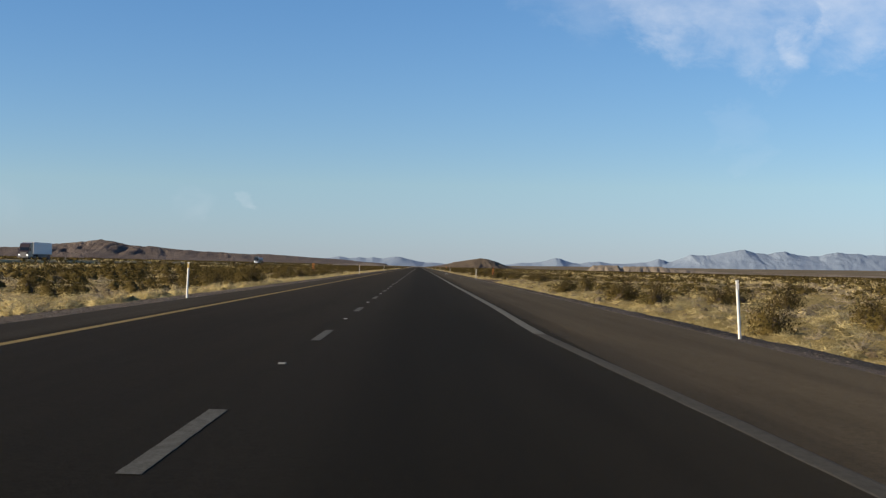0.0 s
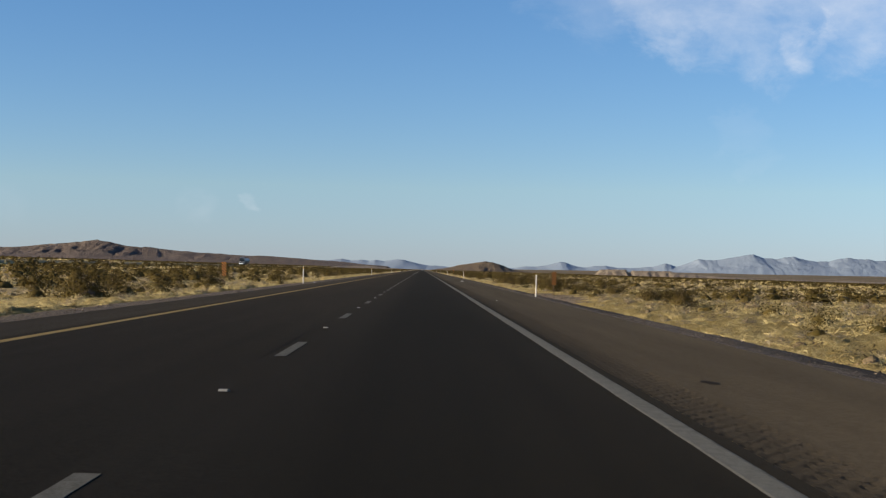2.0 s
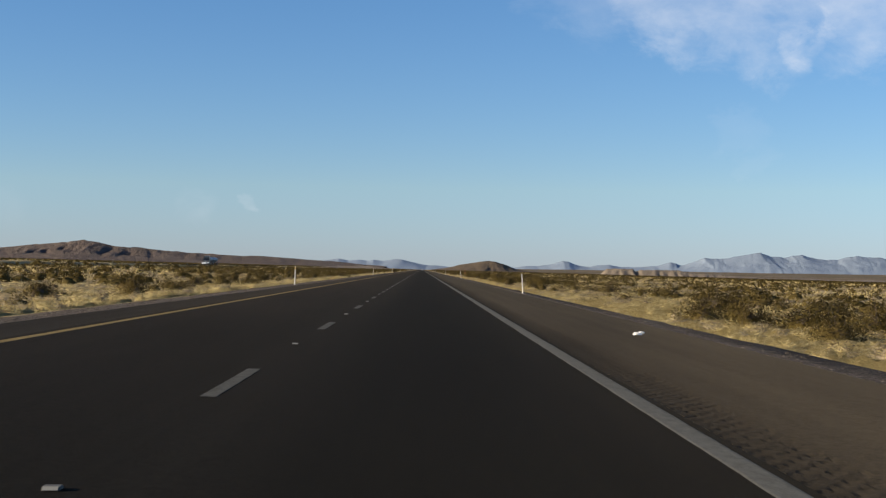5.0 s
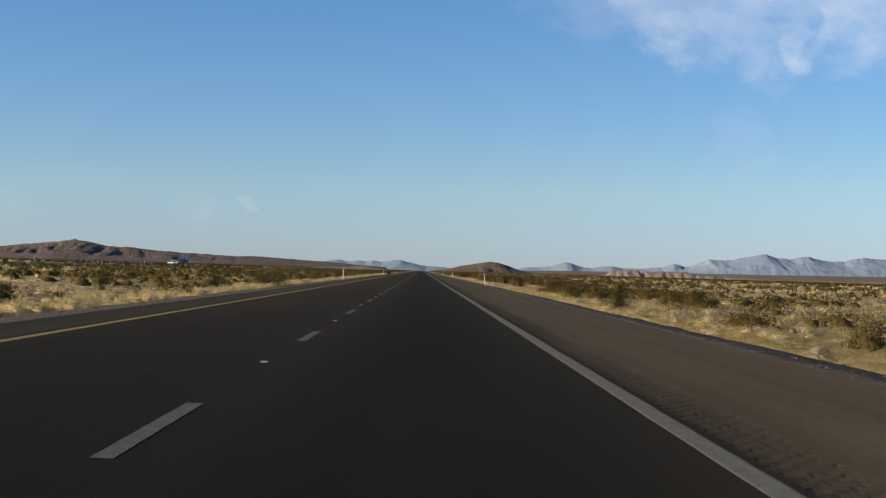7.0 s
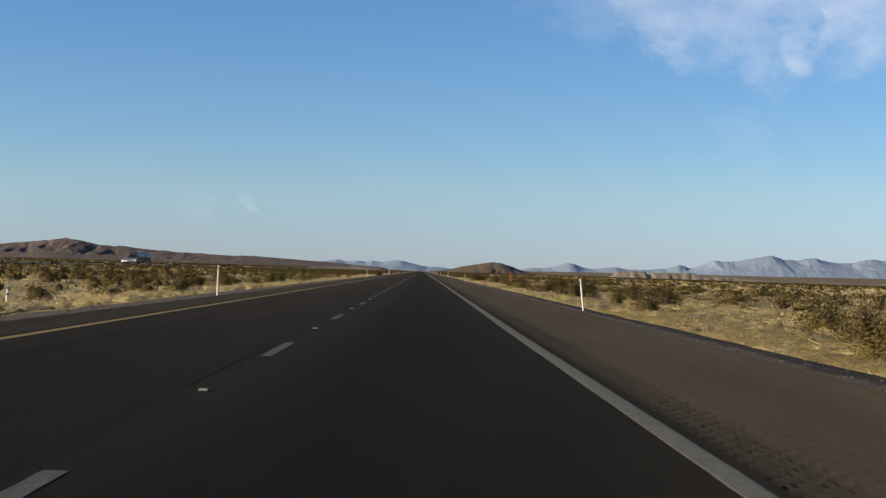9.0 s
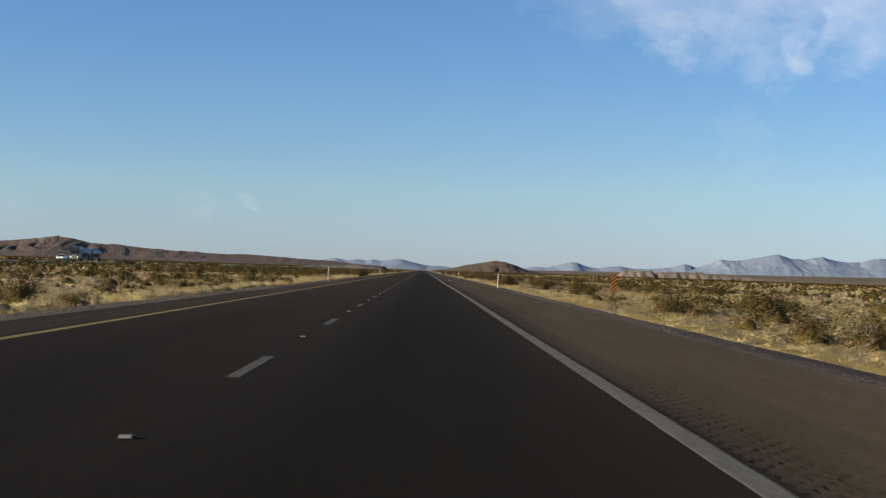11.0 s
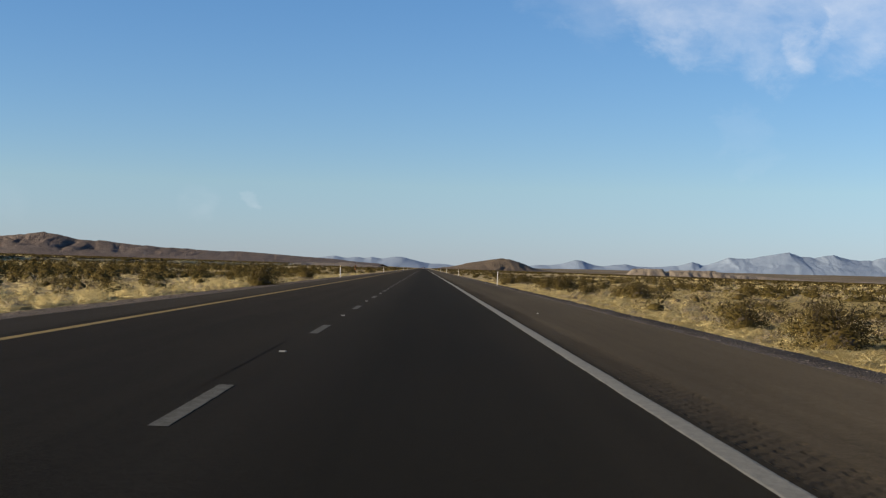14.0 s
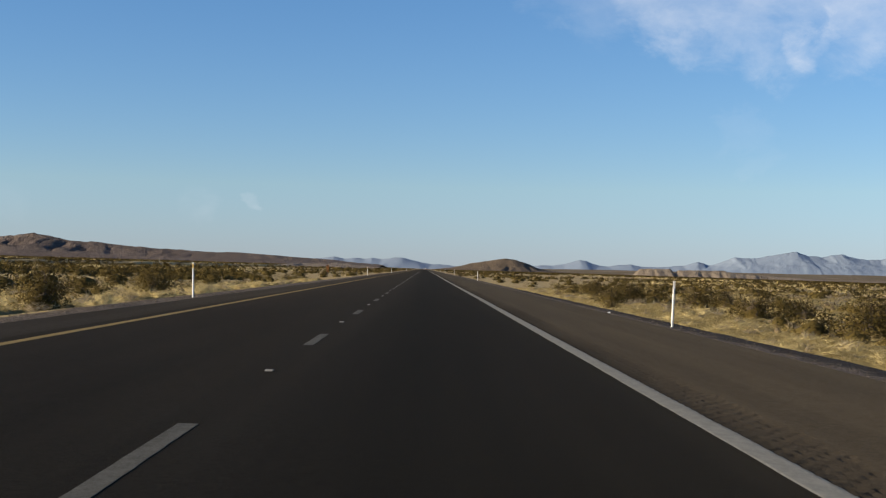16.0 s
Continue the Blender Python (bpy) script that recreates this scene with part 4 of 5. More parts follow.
near_spots += list(spots(78, (10.9, 16.0), (30, 720), (0.75, 1.45), (0.85, 1.4), 2, 0.25, CLEAR)) + list(spots(7, (11.2, 16.0), (345, 388), (0.8, 1.5), (0.9, 1.45), 4, 0.2))
for i, (x, y, z, w, h, turn) in enumerate(near_spots):
    m = Matrix.LocRotScale((x, y, z), Euler((0, 0, turn)), (w, w, h))
    if i < 6:
        bush_models[i].matrix_basis = m
    else:
        ob = copy_thing(bush_models[i % 6], pose(0, 0, 0))
        ob.matrix_basis = m

CREO = "olive-brown creosote scrub across the desert floor"
EDGE_BUSH = [np.concatenate([dome_cloud(320, 0.055, 160 + s, 9, 0.13), core(600 + s, 0.36, 0.40, 6)]) for s in range(10)]
edge_places = np.concatenate([spots(110, (-17, -8.8), (45, 150), (0.6, 1.2), (0.7, 1.25), 41, 0.3, WASHES), spots(150, (-17, -9.2), (175, 570), (0.5, 1.1), (0.6, 1.2), 61, 0.45), spots(26, (-18, -10.0), (566, 628), (0.6, 1.1), (0.6, 1.1), 65, 0.2), spots(95, (-18, -9.4), (622, 745), (0.6, 1.2), (0.7, 1.3), 62, 0.3), spots(190, (11.0, 19), (30, 740), (0.65, 1.3), (0.7, 1.2), 42, 0.25, CLEAR), spots(22, (11.0, 19), (342, 388), (0.65, 1.35), (0.8, 1.3), 67, 0.2)])
scattered("creosote_scrub", EDGE_BUSH, edge_places, CREOSOTE, CREO, "scrub", 0.0, 0.88)
BAND_BUSH = [np.concatenate([dome_cloud(90, 0.106, 560 + s, 8, 0.13), core(640 + s, 0.46, 0.46, 5)]) for s in range(10)]
band_places = np.concatenate([spots(300, (-36, -16), (45, 190), (0.7, 1.4), (0.8, 1.35), 47, 0.3), spots(450, (-34, -16), (190, 590), (0.6, 1.3), (0.65, 1.25), 63, 0.45), spots(90, (-34, -16), (570, 625), (0.6, 1.3), (0.65, 1.25), 66, 0.2), spots(340, (-36, -14), (618, 760), (0.7, 1.4), (0.8, 1.35), 64, 0.3), spots(600, (17, 34), (40, 740), (0.6, 1.6), (0.6, 1.2), 48, 0.45, CLEAR)])
scattered("creosote_scrub_band", BAND_BUSH, band_places, CREOSOTE, CREO, "scrub", 0.0, 0.88)
THICKET = [np.concatenate([dome_cloud(92, 0.072, 360 + s, 6, 0.14), core(660 + s, 0.28, 0.36, 5)]) for s in range(8)]
thicket_places = np.concatenate([spots(420, (-26, -8.2), (25, 740), (0.35, 0.8), (0.4, 0.8), 45, 0.3, WASHES), spots(780, (9.9, 24), (20, 740), (0.3, 0.75), (0.35, 0.8), 46, 0.3, CLEAR)])
scattered("brush_thicket", THICKET, thicket_places, BRUSH, "low brown brush among dry grass", "scrub", 0.0, 0.8)
MID_BUSH = [np.concatenate([dome_cloud(36, 0.19, 66 + s, 7, 0.14), core(740 + s, 0.5, 0.44, 4)]) for s in range(10)]
LOW_BUSH = [dome_cloud(22, 0.34, 74 + s, 5) for s in range(6)]
FAR_BUSH = [dome_cloud(8, 0.58, 80 + s, 4) for s in range(6)]
mid_places = np.concatenate([spots(380, (-83.4, -77), (120, 1000), (0.6, 1.2), (0.5, 0.95), 49, 0.2), spots(1500, (-84, -33), (70, 950), (0.6, 1.5), (0.65, 1.3), 43, 0.4), spots(1700, (33, 92), (80, 950), (0.6, 1.4), (0.6, 1.1), 44, 0.45),
                             spots(260, (-32, -8.5), (730, 1200), (0.6, 1.3), (0.7, 1.2), 5, 0.3), spots(220, (10.5, 30), (730, 1200), (0.6, 1.2), (0.7, 1.1), 6, 0.3)])
scattered("creosote_scrub_beyond", MID_BUSH, mid_places, CREOSOTE, CREO, "scrub", 0.0, 0.88)
low_places = np.concatenate([spots(2100, (-240, -78), (180, 1300), (0.7, 1.5), (0.7, 1.2), 7, 0.35), spots(2500, (90, 270), (200, 1300), (0.7, 1.4), (0.7, 1.1), 8, 0.4)])
scattered("creosote_scrub_far", LOW_BUSH, low_places, CREOSOTE, CREO, "scrub", 0.0, 0.88)
far_places = np.concatenate([spots(4200, (-800, -200), (600, 2700), (1.0, 2.2), (0.8, 1.2), 9, 0.2), spots(5800, (230, 900), (600, 2700), (1.0, 2.2), (0.9, 1.4), 10, 0.2),
                             spots(2500, (12, 230), (1200, 2500), (1.0, 2.0), (0.9, 1.3), 12, 0.2), spots(2500, (-230, -10), (1100, 2500), (1.0, 2.0), (0.9, 1.3), 13, 0.2)])
scattered("creosote_scrub_distant", FAR_BUSH, far_places, CREOSOTE, CREO, "scrub", 0.0, 0.88)

EDGE_MOUND = [tuft_cloud(96, 0.016, 199 + s) for s in range(10)]
NEAR_MOUND = [tuft_cloud(32, 0.036, 90 + s) for s in range(8)]
MID_MOUND = [dome_cloud(14, 0.25, 490 + s, 4, 0.12) for s in range(8)]
GREY = "grey-tan bursage mounds between the shrubs"
mound_edge = np.concatenate([spots(400, (-12, -7.4), (8, 720), (0.25, 0.65), (0.30, 0.60), 14, 0.3, WASHES), spots(190, (-8.6, -7.2), (8, 720), (0.35, 0.75), (0.40, 0.62), 74, 0.3, WASHES), spots(900, (9.6, 14.5), (10, 720), (0.26, 0.70), (0.28, 0.62), 15, 0.25, WASHES)])
scattered("bursage_mounds", EDGE_MOUND, mound_edge, BURSAGE, GREY, "scrub", 0.05, 0.88)
mound_near = np.concatenate([spots(1200, (-29, -12), (20, 720), (0.3, 0.7), (0.3, 0.65), 34, 0.25, WASHES), spots(2900, (14, 34), (25, 720), (0.3, 0.8), (0.35, 0.7), 35, 0.2, WASHES)])
scattered("bursage_mounds_beyond", NEAR_MOUND, mound_near, BURSAGE, GREY, "scrub", 0.05, 0.88)
mound_mid = np.concatenate([spots(2000, (-80, -26), (50, 900), (0.4, 0.8), (0.3, 0.6), 16, 0.25), spots(3800, (32, 92), (60, 900), (0.4, 0.85), (0.3, 0.6), 17, 0.25)])
scattered("bursage_mounds_far", MID_MOUND, mound_mid, BURSAGE, GREY, "scrub", 0.05, 0.88)
EDGE_GRASS = [tuft_cloud(36, 0.013, 220 + s) for s in range(8)]
FULL_GRASS = [tuft_cloud(110, 0.013, 720 + s) for s in range(8)]
NEAR_GRASS = [tuft_cloud(20, 0.028, 120 + s) for s in range(8)]
MID_GRASS = [mound_cloud(8, 0.14, 130 + s, 0.25, 0.9) for s in range(6)]
DRY = "straw-yellow dry grass tufts"
grass_edge = np.concatenate([spots(3300, (-12, -7.0), (8, 720), (0.28, 0.62), (0.22, 0.56), 18, 0.15, WASHES), spots(2000, (9.1, 13.5), (10, 720), (0.25, 0.55), (0.14, 0.34), 19, 0.12, WASHES)])
SHORT_GRASS = [tuft_cloud(32, 0.016, 260 + s) for s in range(8)]
grass_short = np.concatenate([spots(1500, (-12, -7.1), (8, 720), (0.3, 0.6), (0.22, 0.46), 51, 0.25, WASHES), spots(4300, (9.2, 15.5), (10, 720), (0.3, 0.65), (0.24, 0.50), 52, 0.2, WASHES)])
scattered("dry_grass_short", SHORT_GRASS, grass_short, STRAW, DRY, "grass", 0.3, 0.85)
scattered("dry_grass", EDGE_GRASS, grass_edge, STRAW, DRY, "grass", 0.2, 0.85)
grass_full = np.concatenate([spots(620, (-8.6, -6.95), (8, 720), (0.34, 0.68), (0.36, 0.66), 81, 0.3, WASHES), spots(480, (9.2, 11.5), (8, 720), (0.3, 0.6), (0.26, 0.48), 82, 0.3, WASHES), spots(1100, (10.5, 19), (20, 720), (0.3, 0.7), (0.3, 0.6), 83, 0.25, WASHES), spots(260, (-14, -8.4), (540, 700), (0.35, 0.7), (0.36, 0.6), 84, 0.1)])
scattered("dry_grass_verge", FULL_GRASS, grass_full, STRAW, "full fluffy cream grass tufts along the verge", "grass", 0.2, 0.88)
grass_near = np.concatenate([spots(500, (-25, -9.0), (560, 630), (0.4, 0.8), (0.3, 0.5), 71, 0.0), spots(3300, (-28, -11.5), (20, 720), (0.35, 0.8), (0.2, 0.5), 38, 0.12, WASHES), spots(5000, (13, 33), (25, 720), (0.35, 0.8), (0.30, 0.62), 39, 0.1, WASHES)])
scattered("dry_grass_beyond", NEAR_GRASS, grass_near, STRAW, DRY, "grass", 0.2, 0.85)
grass_mid = np.concatenate([spots(5600, (-90, -26), (50, 900), (0.5, 1.1), (0.3, 0.6), 20, 0.25), spots(8500, (36, 112), (60, 900), (0.5, 1.1), (0.3, 0.55), 21, 0.2)])
scattered("dry_grass_far", MID_GRASS, grass_mid, STRAW, DRY, "grass", 0.2, 0.75)
LOW_GRASS = [mound_cloud(6, 0.4, 140 + s, 0.1) for s in range(6)]
grass_far = np.concatenate([spots(3500, (-300, -80), (180, 1500), (0.6, 1.6), (0.3, 0.6), 22, 0.35), spots(6500, (90, 420), (220, 1500), (0.6, 1.6), (0.3, 0.6), 23, 0.3)])
scattered("dry_grass_distant", LOW_GRASS, grass_far, STRAW, DRY, "grass", 0.2, 0.75)


def matted_paint():
    p = Paint("matted dry grass", 0.95, spec=0.05)
    clump = p.noise(0.9, 4.0, 0.7, low=0.38, high=0.62)
    blade = p.noise(9.0, 5.0, 0.8, p.scaled(1.0, 1.0, 0.45), 0.38, 0.66)
    fleck = p.noise(26.0, 3.0, 0.8, low=0.4, high=0.66)
    col = p.mix(clump, (0.47, 0.365, 0.1518), (0.35, 0.266, 0.1058))
    col = p.mix(p.math("MULTIPLY", blade, 0.58), col, (0.17, 0.125, 0.0506))
    col = p.mix(p.math("MULTIPLY", fleck, 0.35), col, (0.62, 0.50, 0.2300))
    p.colour(col).bump(p.math("ADD", blade, p.math("MULTIPLY", fleck, 0.4)), 0.14, 1.0)
    return p.mat


MATTED = matted_paint()


def tuft_height(x, y, tall):
    """Low rounded tufts with hollows between them, sunk below the soil where the ground is bare."""
    a = 0.8 * noise.noise((x * 1.9, y * 1.5, 1.0)) + 0.8 * noise.noise((x * 4.3, y * 3.9, 2.0))
    lump = tall * (0.38 + 0.9 * a + 0.6 * noise.noise((x * 0.3, y * 0.22, 3.0)))
    for wx, wy, wr in WASHES:
        if (x - wx) ** 2 + (y - wy) ** 2 < wr * wr:
            lump = -0.2
    return ground_z(x, y) + max(-0.12, lump) - 0.03


def tuft_carpet(name, x0, x1, y0, y1, step, tall, open_edge=None):
    nx, ny = int((x1 - x0) / step), int((y1 - y0) / step)
    rng = np.random.default_rng(nx)
    X, Y = np.meshgrid(np.linspace(x0, x1, nx), np.linspace(y0, y1, ny))
    X, Y = X + rng.uniform(-0.35, 0.35, X.shape) * step, Y + rng.uniform(-0.35, 0.35, X.shape) * step
    Z = np.array([tuft_height(a, b, tall) for a, b in zip(X.ravel(), Y.ravel())]).reshape(X.shape)
    Z[:, 0] -= 0.3
    Z[:, -1] -= 0.3
    Z += rng.uniform(-0.3, 0.5, Z.shape) * tall
    if open_edge is not None:
        patchy = np.array([noise.noise((a * 0.16, b * 0.09, 7.0)) for a, b in zip(X.ravel(), Y.ravel())]).reshape(X.shape)
        Z -= 0.35 * np.clip(1.0 - np.abs(X - open_edge) / 9.0 + 1.1 * patchy, 0.0, 1.0)
    verts = np.stack([X, Y, Z], -1).reshape(-1, 3)
    i = np.arange((nx - 1) * (ny - 1))
    a = (i // (nx - 1)) * nx + i % (nx - 1)
    ob = link_mesh(name, verts, np.stack([a, a + 1, a + nx + 1, a + nx], 1), MATTED, None, True)
    return tagged(ob, "matted pale straw tufts covering the verge", "grass", kind="stuff")


tuft_carpet("dry_grass_matted", 9.1, 16.5, 8, 730, 0.25, 0.13)
tuft_carpet("dry_grass_matted_beyond", 16.3, 40, 12, 770, 0.7, 0.16, 40)
tuft_carpet("dry_grass_matted_median", -18, -7.1, 0, 730, 0.34, 0.15, -18)


def stones(count, x_of, y_range, size, seed):
    """Broken stones along a verge."""
    rng = np.random.default_rng(seed)
    base = np.array([(1, 0, 0), (-1, 0, 0), (0, 1, 0), (0, -1, 0), (0, 0, 0.8), (0, 0, -0.6)], float)
    tri = np.array([(0, 2, 4), (2, 1, 4), (1, 3, 4), (3, 0, 4), (2, 0, 5), (1, 2, 5), (3, 1, 5), (0, 3, 5)])
    verts, faces = [], []
    for i in range(count):
        x, y = x_of(rng), rng.uniform(*y_range)
        s = rng.uniform(*size) * (1.7 if rng.random() < 0.03 else 1.0)
        v = base * rng.uniform(0.6, 1.3, (6, 3)) * s
        a = rng.uniform(0, 6.28)
        v = np.stack([v[:, 0] * math.cos(a) - v[:, 1] * math.sin(a), v[:, 0] * math.sin(a) + v[:, 1] * math.cos(a), v[:, 2] * 0.7], 1)
        verts.append(v + (x, y, ground_z(x, y) + 0.2 * s))
        faces.append(tri + 6 * i)
    return np.concatenate(verts), np.concatenate(faces)


sv, sf = stones(12000, lambda r: 7.08 + 1.5 * r.random() ** 0.9, (5, 660), (0.010, 0.026), 31)
sv2, sf2 = stones(3000, lambda r: 8.4 + 3.0 * r.random(), (143, 178), (0.012, 0.04), 33)
sv, sf = np.concatenate([sv, sv2]), np.concatenate([sf, sf2 + len(sv)])
tagged(link_mesh("gravel_right", sv, sf, GRAVEL), "dark broken gravel along the pavement edge", "gravel", kind="stuff")
sv, sf = stones(6500, lambda r: -5.4 - 1.6 * r.random() ** 0.8, (5, 660), (0.012, 0.032), 32)
tagged(link_mesh("gravel_left", sv, sf, GRAVEL), "dark broken gravel along the median edge", "gravel", kind="stuff")

# ---------------------------------------------------------------- posts and signs


def delineator(name, reflector, label, tall=1.0):
    """A flexible white marker post with a curved section, a cap and a reflector near its top."""
    root = new(name)
    bm = bmesh.new()
    rings = []
    for z, w in ((-0.12, 0.031), (0.05, 0.031), (0.7, 0.029), (1.02, 0.028), (1.07, 0.025)):
        ring = []
        for side, depth in ((1, 0.0), (-1, 0.006)):
            for k in range(7):
                a = side * (k / 6 - 0.5) * math.pi * 0.9
                ring.append(bm.verts.new(((w - depth) * math.sin(a), 0.028 * (1 - math.cos(a)) + depth, z * tall)))
        rings.append(ring)
    for lo, hi in zip(rings, rings[1:]):
        for k in range(14):
            bm.faces.new((lo[k], lo[(k + 1) % 14], hi[(k + 1) % 14], hi[k]))
    bm.faces.new(rings[-1])
    bm.faces.new(rings[0][::-1])
    bmesh.ops.recalc_face_normals(bm, faces=bm.faces)
    part("post", bm, POST_WHITE, root)
    part("reflector", box(-0.028, 0.028, -0.009, -0.003, 0.91 * tall, 1.035 * tall, 0.002), reflector, root, "reflector panel")
    part("cap", box(-0.033, 0.033, -0.008, 0.036, 1.055 * tall, 1.085 * tall, 0.004), POST_WHITE, root)
    return tagged(root, label, "marker post", "roadside marker posts")


post_right = delineator("delineator_post", SILVER, "white flexible marker post at the gravel shoulder edge", 1.05)
post_left = delineator("delineator_post", AMBER, "white marker post with amber reflector at the median edge")
RIGHT_POSTS = ((25.8, -3.5), (146.8, 0), (269.6, -3.9), (392.5, -6.6), (526.3, 2.7), (643.4, 1.8), (765, 0), (887, 1), (1010, -1), (1130, 1))
LEFT_POSTS = ((40.7, 2), (158.0, 0), (268.3, 1), (393.1, 1.4), (525.1, 1.9), (651.9, -1), (778, 1), (900, 0), (1020, 0), (1140, 1))
for model, x, posts in ((post_right, 7.65, RIGHT_POSTS), (post_left, -5.55, LEFT_POSTS)):
    for i, (y, lean) in enumerate(posts):
        m = pose(x, y, ground_z(x, y), 0, lean, 0)
        if i:
            copy_thing(model, m)
        else:
            model.matrix_basis = m
post_far = delineator("delineator_post", AMBER, "distant white marker post beside the opposite carriageway")
for i in range(11):
    y = 330 + 120 * i
    m = pose(FAR_ROAD + 8.2, y, ground_z(FAR_ROAD + 8.2, y))
    if i:
        copy_thing(post_far, m)
    else:
        post_far.matrix_basis = m


def object_marker(slant):
    """An upright panel of slanting black and orange stripes on a steel post."""
    root = new("object_marker_sign")
    w, h = 0.305, 0.914
    part("panel", box(-w / 2, w / 2, -0.004, 0.0, 0, h, 0.001), SIGN_ORANGE, root, "orange reflective panel")
    k = 0
    t0 = -0.3
    while t0 < h:
        poly = []
        for x, z in ((-w / 2, t0), (w / 2, t0 + w), (w / 2, t0 + w + 0.104), (-w / 2, t0 + 0.104)):
            poly.append((x, z))
        # clip to the panel
        def clip(points, keep, cut):
            out = []
            for a, b in zip(points, points[1:] + points[:1]):
                if keep(a):
                    out.append(a)
                if keep(a) != keep(b):
                    out.append(cut(a, b))
            return out

        def at_z(lim):
            return lambda a, b: (a[0] + (b[0] - a[0]) * (lim - a[1]) / (b[1] - a[1]), lim)
        poly = clip(poly, lambda p: p[1] >= 0.002, at_z(0.002))
        poly = clip(poly, lambda p: p[1] <= h - 0.002, at_z(h - 0.002)) if poly else poly
        if len(poly) > 2:
            part("stripe", prism([(slant * x, z) for x, z in poly], 1, -0.0075, -0.0045), SIGN_BLACK, root, "black slanting stripe")
        t0 += 0.184
    part("post", box(-0.024, 0.024, 0.001, 0.03, -0.75, h - 0.1, 0.004), RUST, root)
    part("bolt", rod((0, -0.012, h - 0.12), (0, 0.002, h - 0.12), 0.009, sides=8), STEEL, root)
    part("bolt", rod((0, -0.012, 0.12), (0, 0.002, 0.12), 0.009, sides=8), STEEL, root)
    return tagged(root, "orange and black striped marker panel on a steel post", "road sign", "object markers")


sign_right = object_marker(1)
sign_right.matrix_basis = pose(10.66, 168.0, 0.14, 0, 0.5, 2)
copy_thing(sign_right, pose(11.2, 487.0, 0.14, 0, 1.0, -3))
sign_left = object_marker(-1)
sign_left.matrix_basis = pose(-11.62, 166.7, 0.36, 0, -0.5, -3)
copy_thing(sign_left, pose(-11.0, 785.0, 0.35, 0, 0.5, 4))

# ---------------------------------------------------------------- vehicles


def wheel(parent, x, y, r, w):
    """A tyre with its rim; the axle lies along x."""
    tyre = part("wheel", rod((x - w / 2, y, r), (x + w / 2, y, r), r, sides=20), RUBBER, parent)
    part("rim", rod((x - w / 2 - 0.01, y, r), (x + w / 2 + 0.01, y, r), r * 0.55, sides=14), STEEL, tyre, "steel rim")


def tractor(root, paint):
    """The front unit of a lorry; its nose at y = 0 faces -y."""
    cab = part("cab", prism([(0.0, 0.55), (0.0, 1.75), (0.9, 1.95), (1.15, 2.85), (1.7, 3.75), (3.6, 3.95), (3.6, 0.55)], 0, -1.2, 1.2, 0.06), paint, root)
    part("windscreen", prism([(0.93, 2.0), (1.12, 2.78), (1.09, 2.8), (0.89, 2.02)], 0, -1.05, 1.05), GLASS, cab, "dark windscreen")
    for s in (-1, 1):
        part("side_window", box(s * 1.2 - 0.015, s * 1.2 + 0.015, 1.35, 2.2, 2.0, 2.7), GLASS, cab, "dark side window")
        part("headlight", box(s * 0.95 - 0.18, s * 0.95 + 0.18, -0.02, 0.1, 0.85, 1.1), HEADLAMP, cab, "lit headlight")
        part("mirror", box(s * 1.42 - 0.1, s * 1.42 + 0.1, 1.1, 1.2, 1.9, 2.7, 0.02), paint, cab)
        part("exhaust_stack", rod((s * 1.1, 3.85, 0.9), (s * 1.1, 3.85, 4.1), 0.09), STEEL, root)
        part("fuel_tank", rod((s * 0.95, 2.5, 0.75), (s * 0.95, 4.0, 0.75), 0.32), STEEL, root)
    part("grille", box(-0.75, 0.75, -0.03, 0.05, 0.75, 1.65, 0.01), STEEL, cab, "bright grille")
    part("bumper", box(-1.22, 1.22, -0.15, 0.08, 0.35, 0.7, 0.03), STEEL, root)
    part("chassis", box(-0.45, 0.45, 0.4, 6.6, 0.7, 1.0), CHASSIS, root)
    for y in (1.3, 4.9, 6.1):
        for s in (-1, 1):
            wheel(root, s * 1.02, y, 0.52, 0.32)


def box_truck():
    root = new("box_trailer_truck")
    tractor(root, CAB_DARK)
    trailer = part("trailer", box(-1.3, 1.3, 4.3, 20.4, 1.2, 4.1, 0.03), TRAILER_WHITE, root, "white box trailer")
    part("skirt", box(-1.28, 1.28, 8.0, 16.5, 0.5, 1.15, 0.02), CHASSIS, trailer)
    for s in (-1, 1):
        part("rail", box(s * 1.31 - 0.02, s * 1.31 + 0.02, 4.3, 20.4, 1.15, 1.3), STEEL, trailer)
    for y in (17.6, 18.9):
        for s in (-1, 1):
            wheel(root, s * 1.02, y, 0.52, 0.4)
    return tagged(root, "dark lorry with a white box trailer on the opposite road", "truck")


def tank_truck():
    root = new("tank_truck")
    tractor(root, CAB_PALE)
    for y0, y1 in ((5.2, 14.4), (15.9, 26.4)):
        bm = rod((0, y0, 2.35), (0, y1, 2.35), 1.18, sides=24)
        bmesh.ops.bevel(bm, geom=[e for e in bm.edges if abs(e.verts[0].co.y - e.verts[1].co.y) < 0.01], offset=0.25, segments=3, affect="EDGES")
        tank = part("tank", bm, TANK, root, "polished steel tank")
        part("manway", rod((0, (y0 + y1) / 2, 3.4), (0, (y0 + y1) / 2, 3.75), 0.35), STEEL, tank)
        part("frame", box(-0.5, 0.5, y0, y1, 0.85, 1.25), CHASSIS, root)
        for y in (y1 - 1.9, y1 - 0.6):
            for s in (-1, 1):
                wheel(root, s * 1.02, y, 0.52, 0.4)
    return tagged(root, "dark lorry with twin steel tanks on the opposite road", "truck")


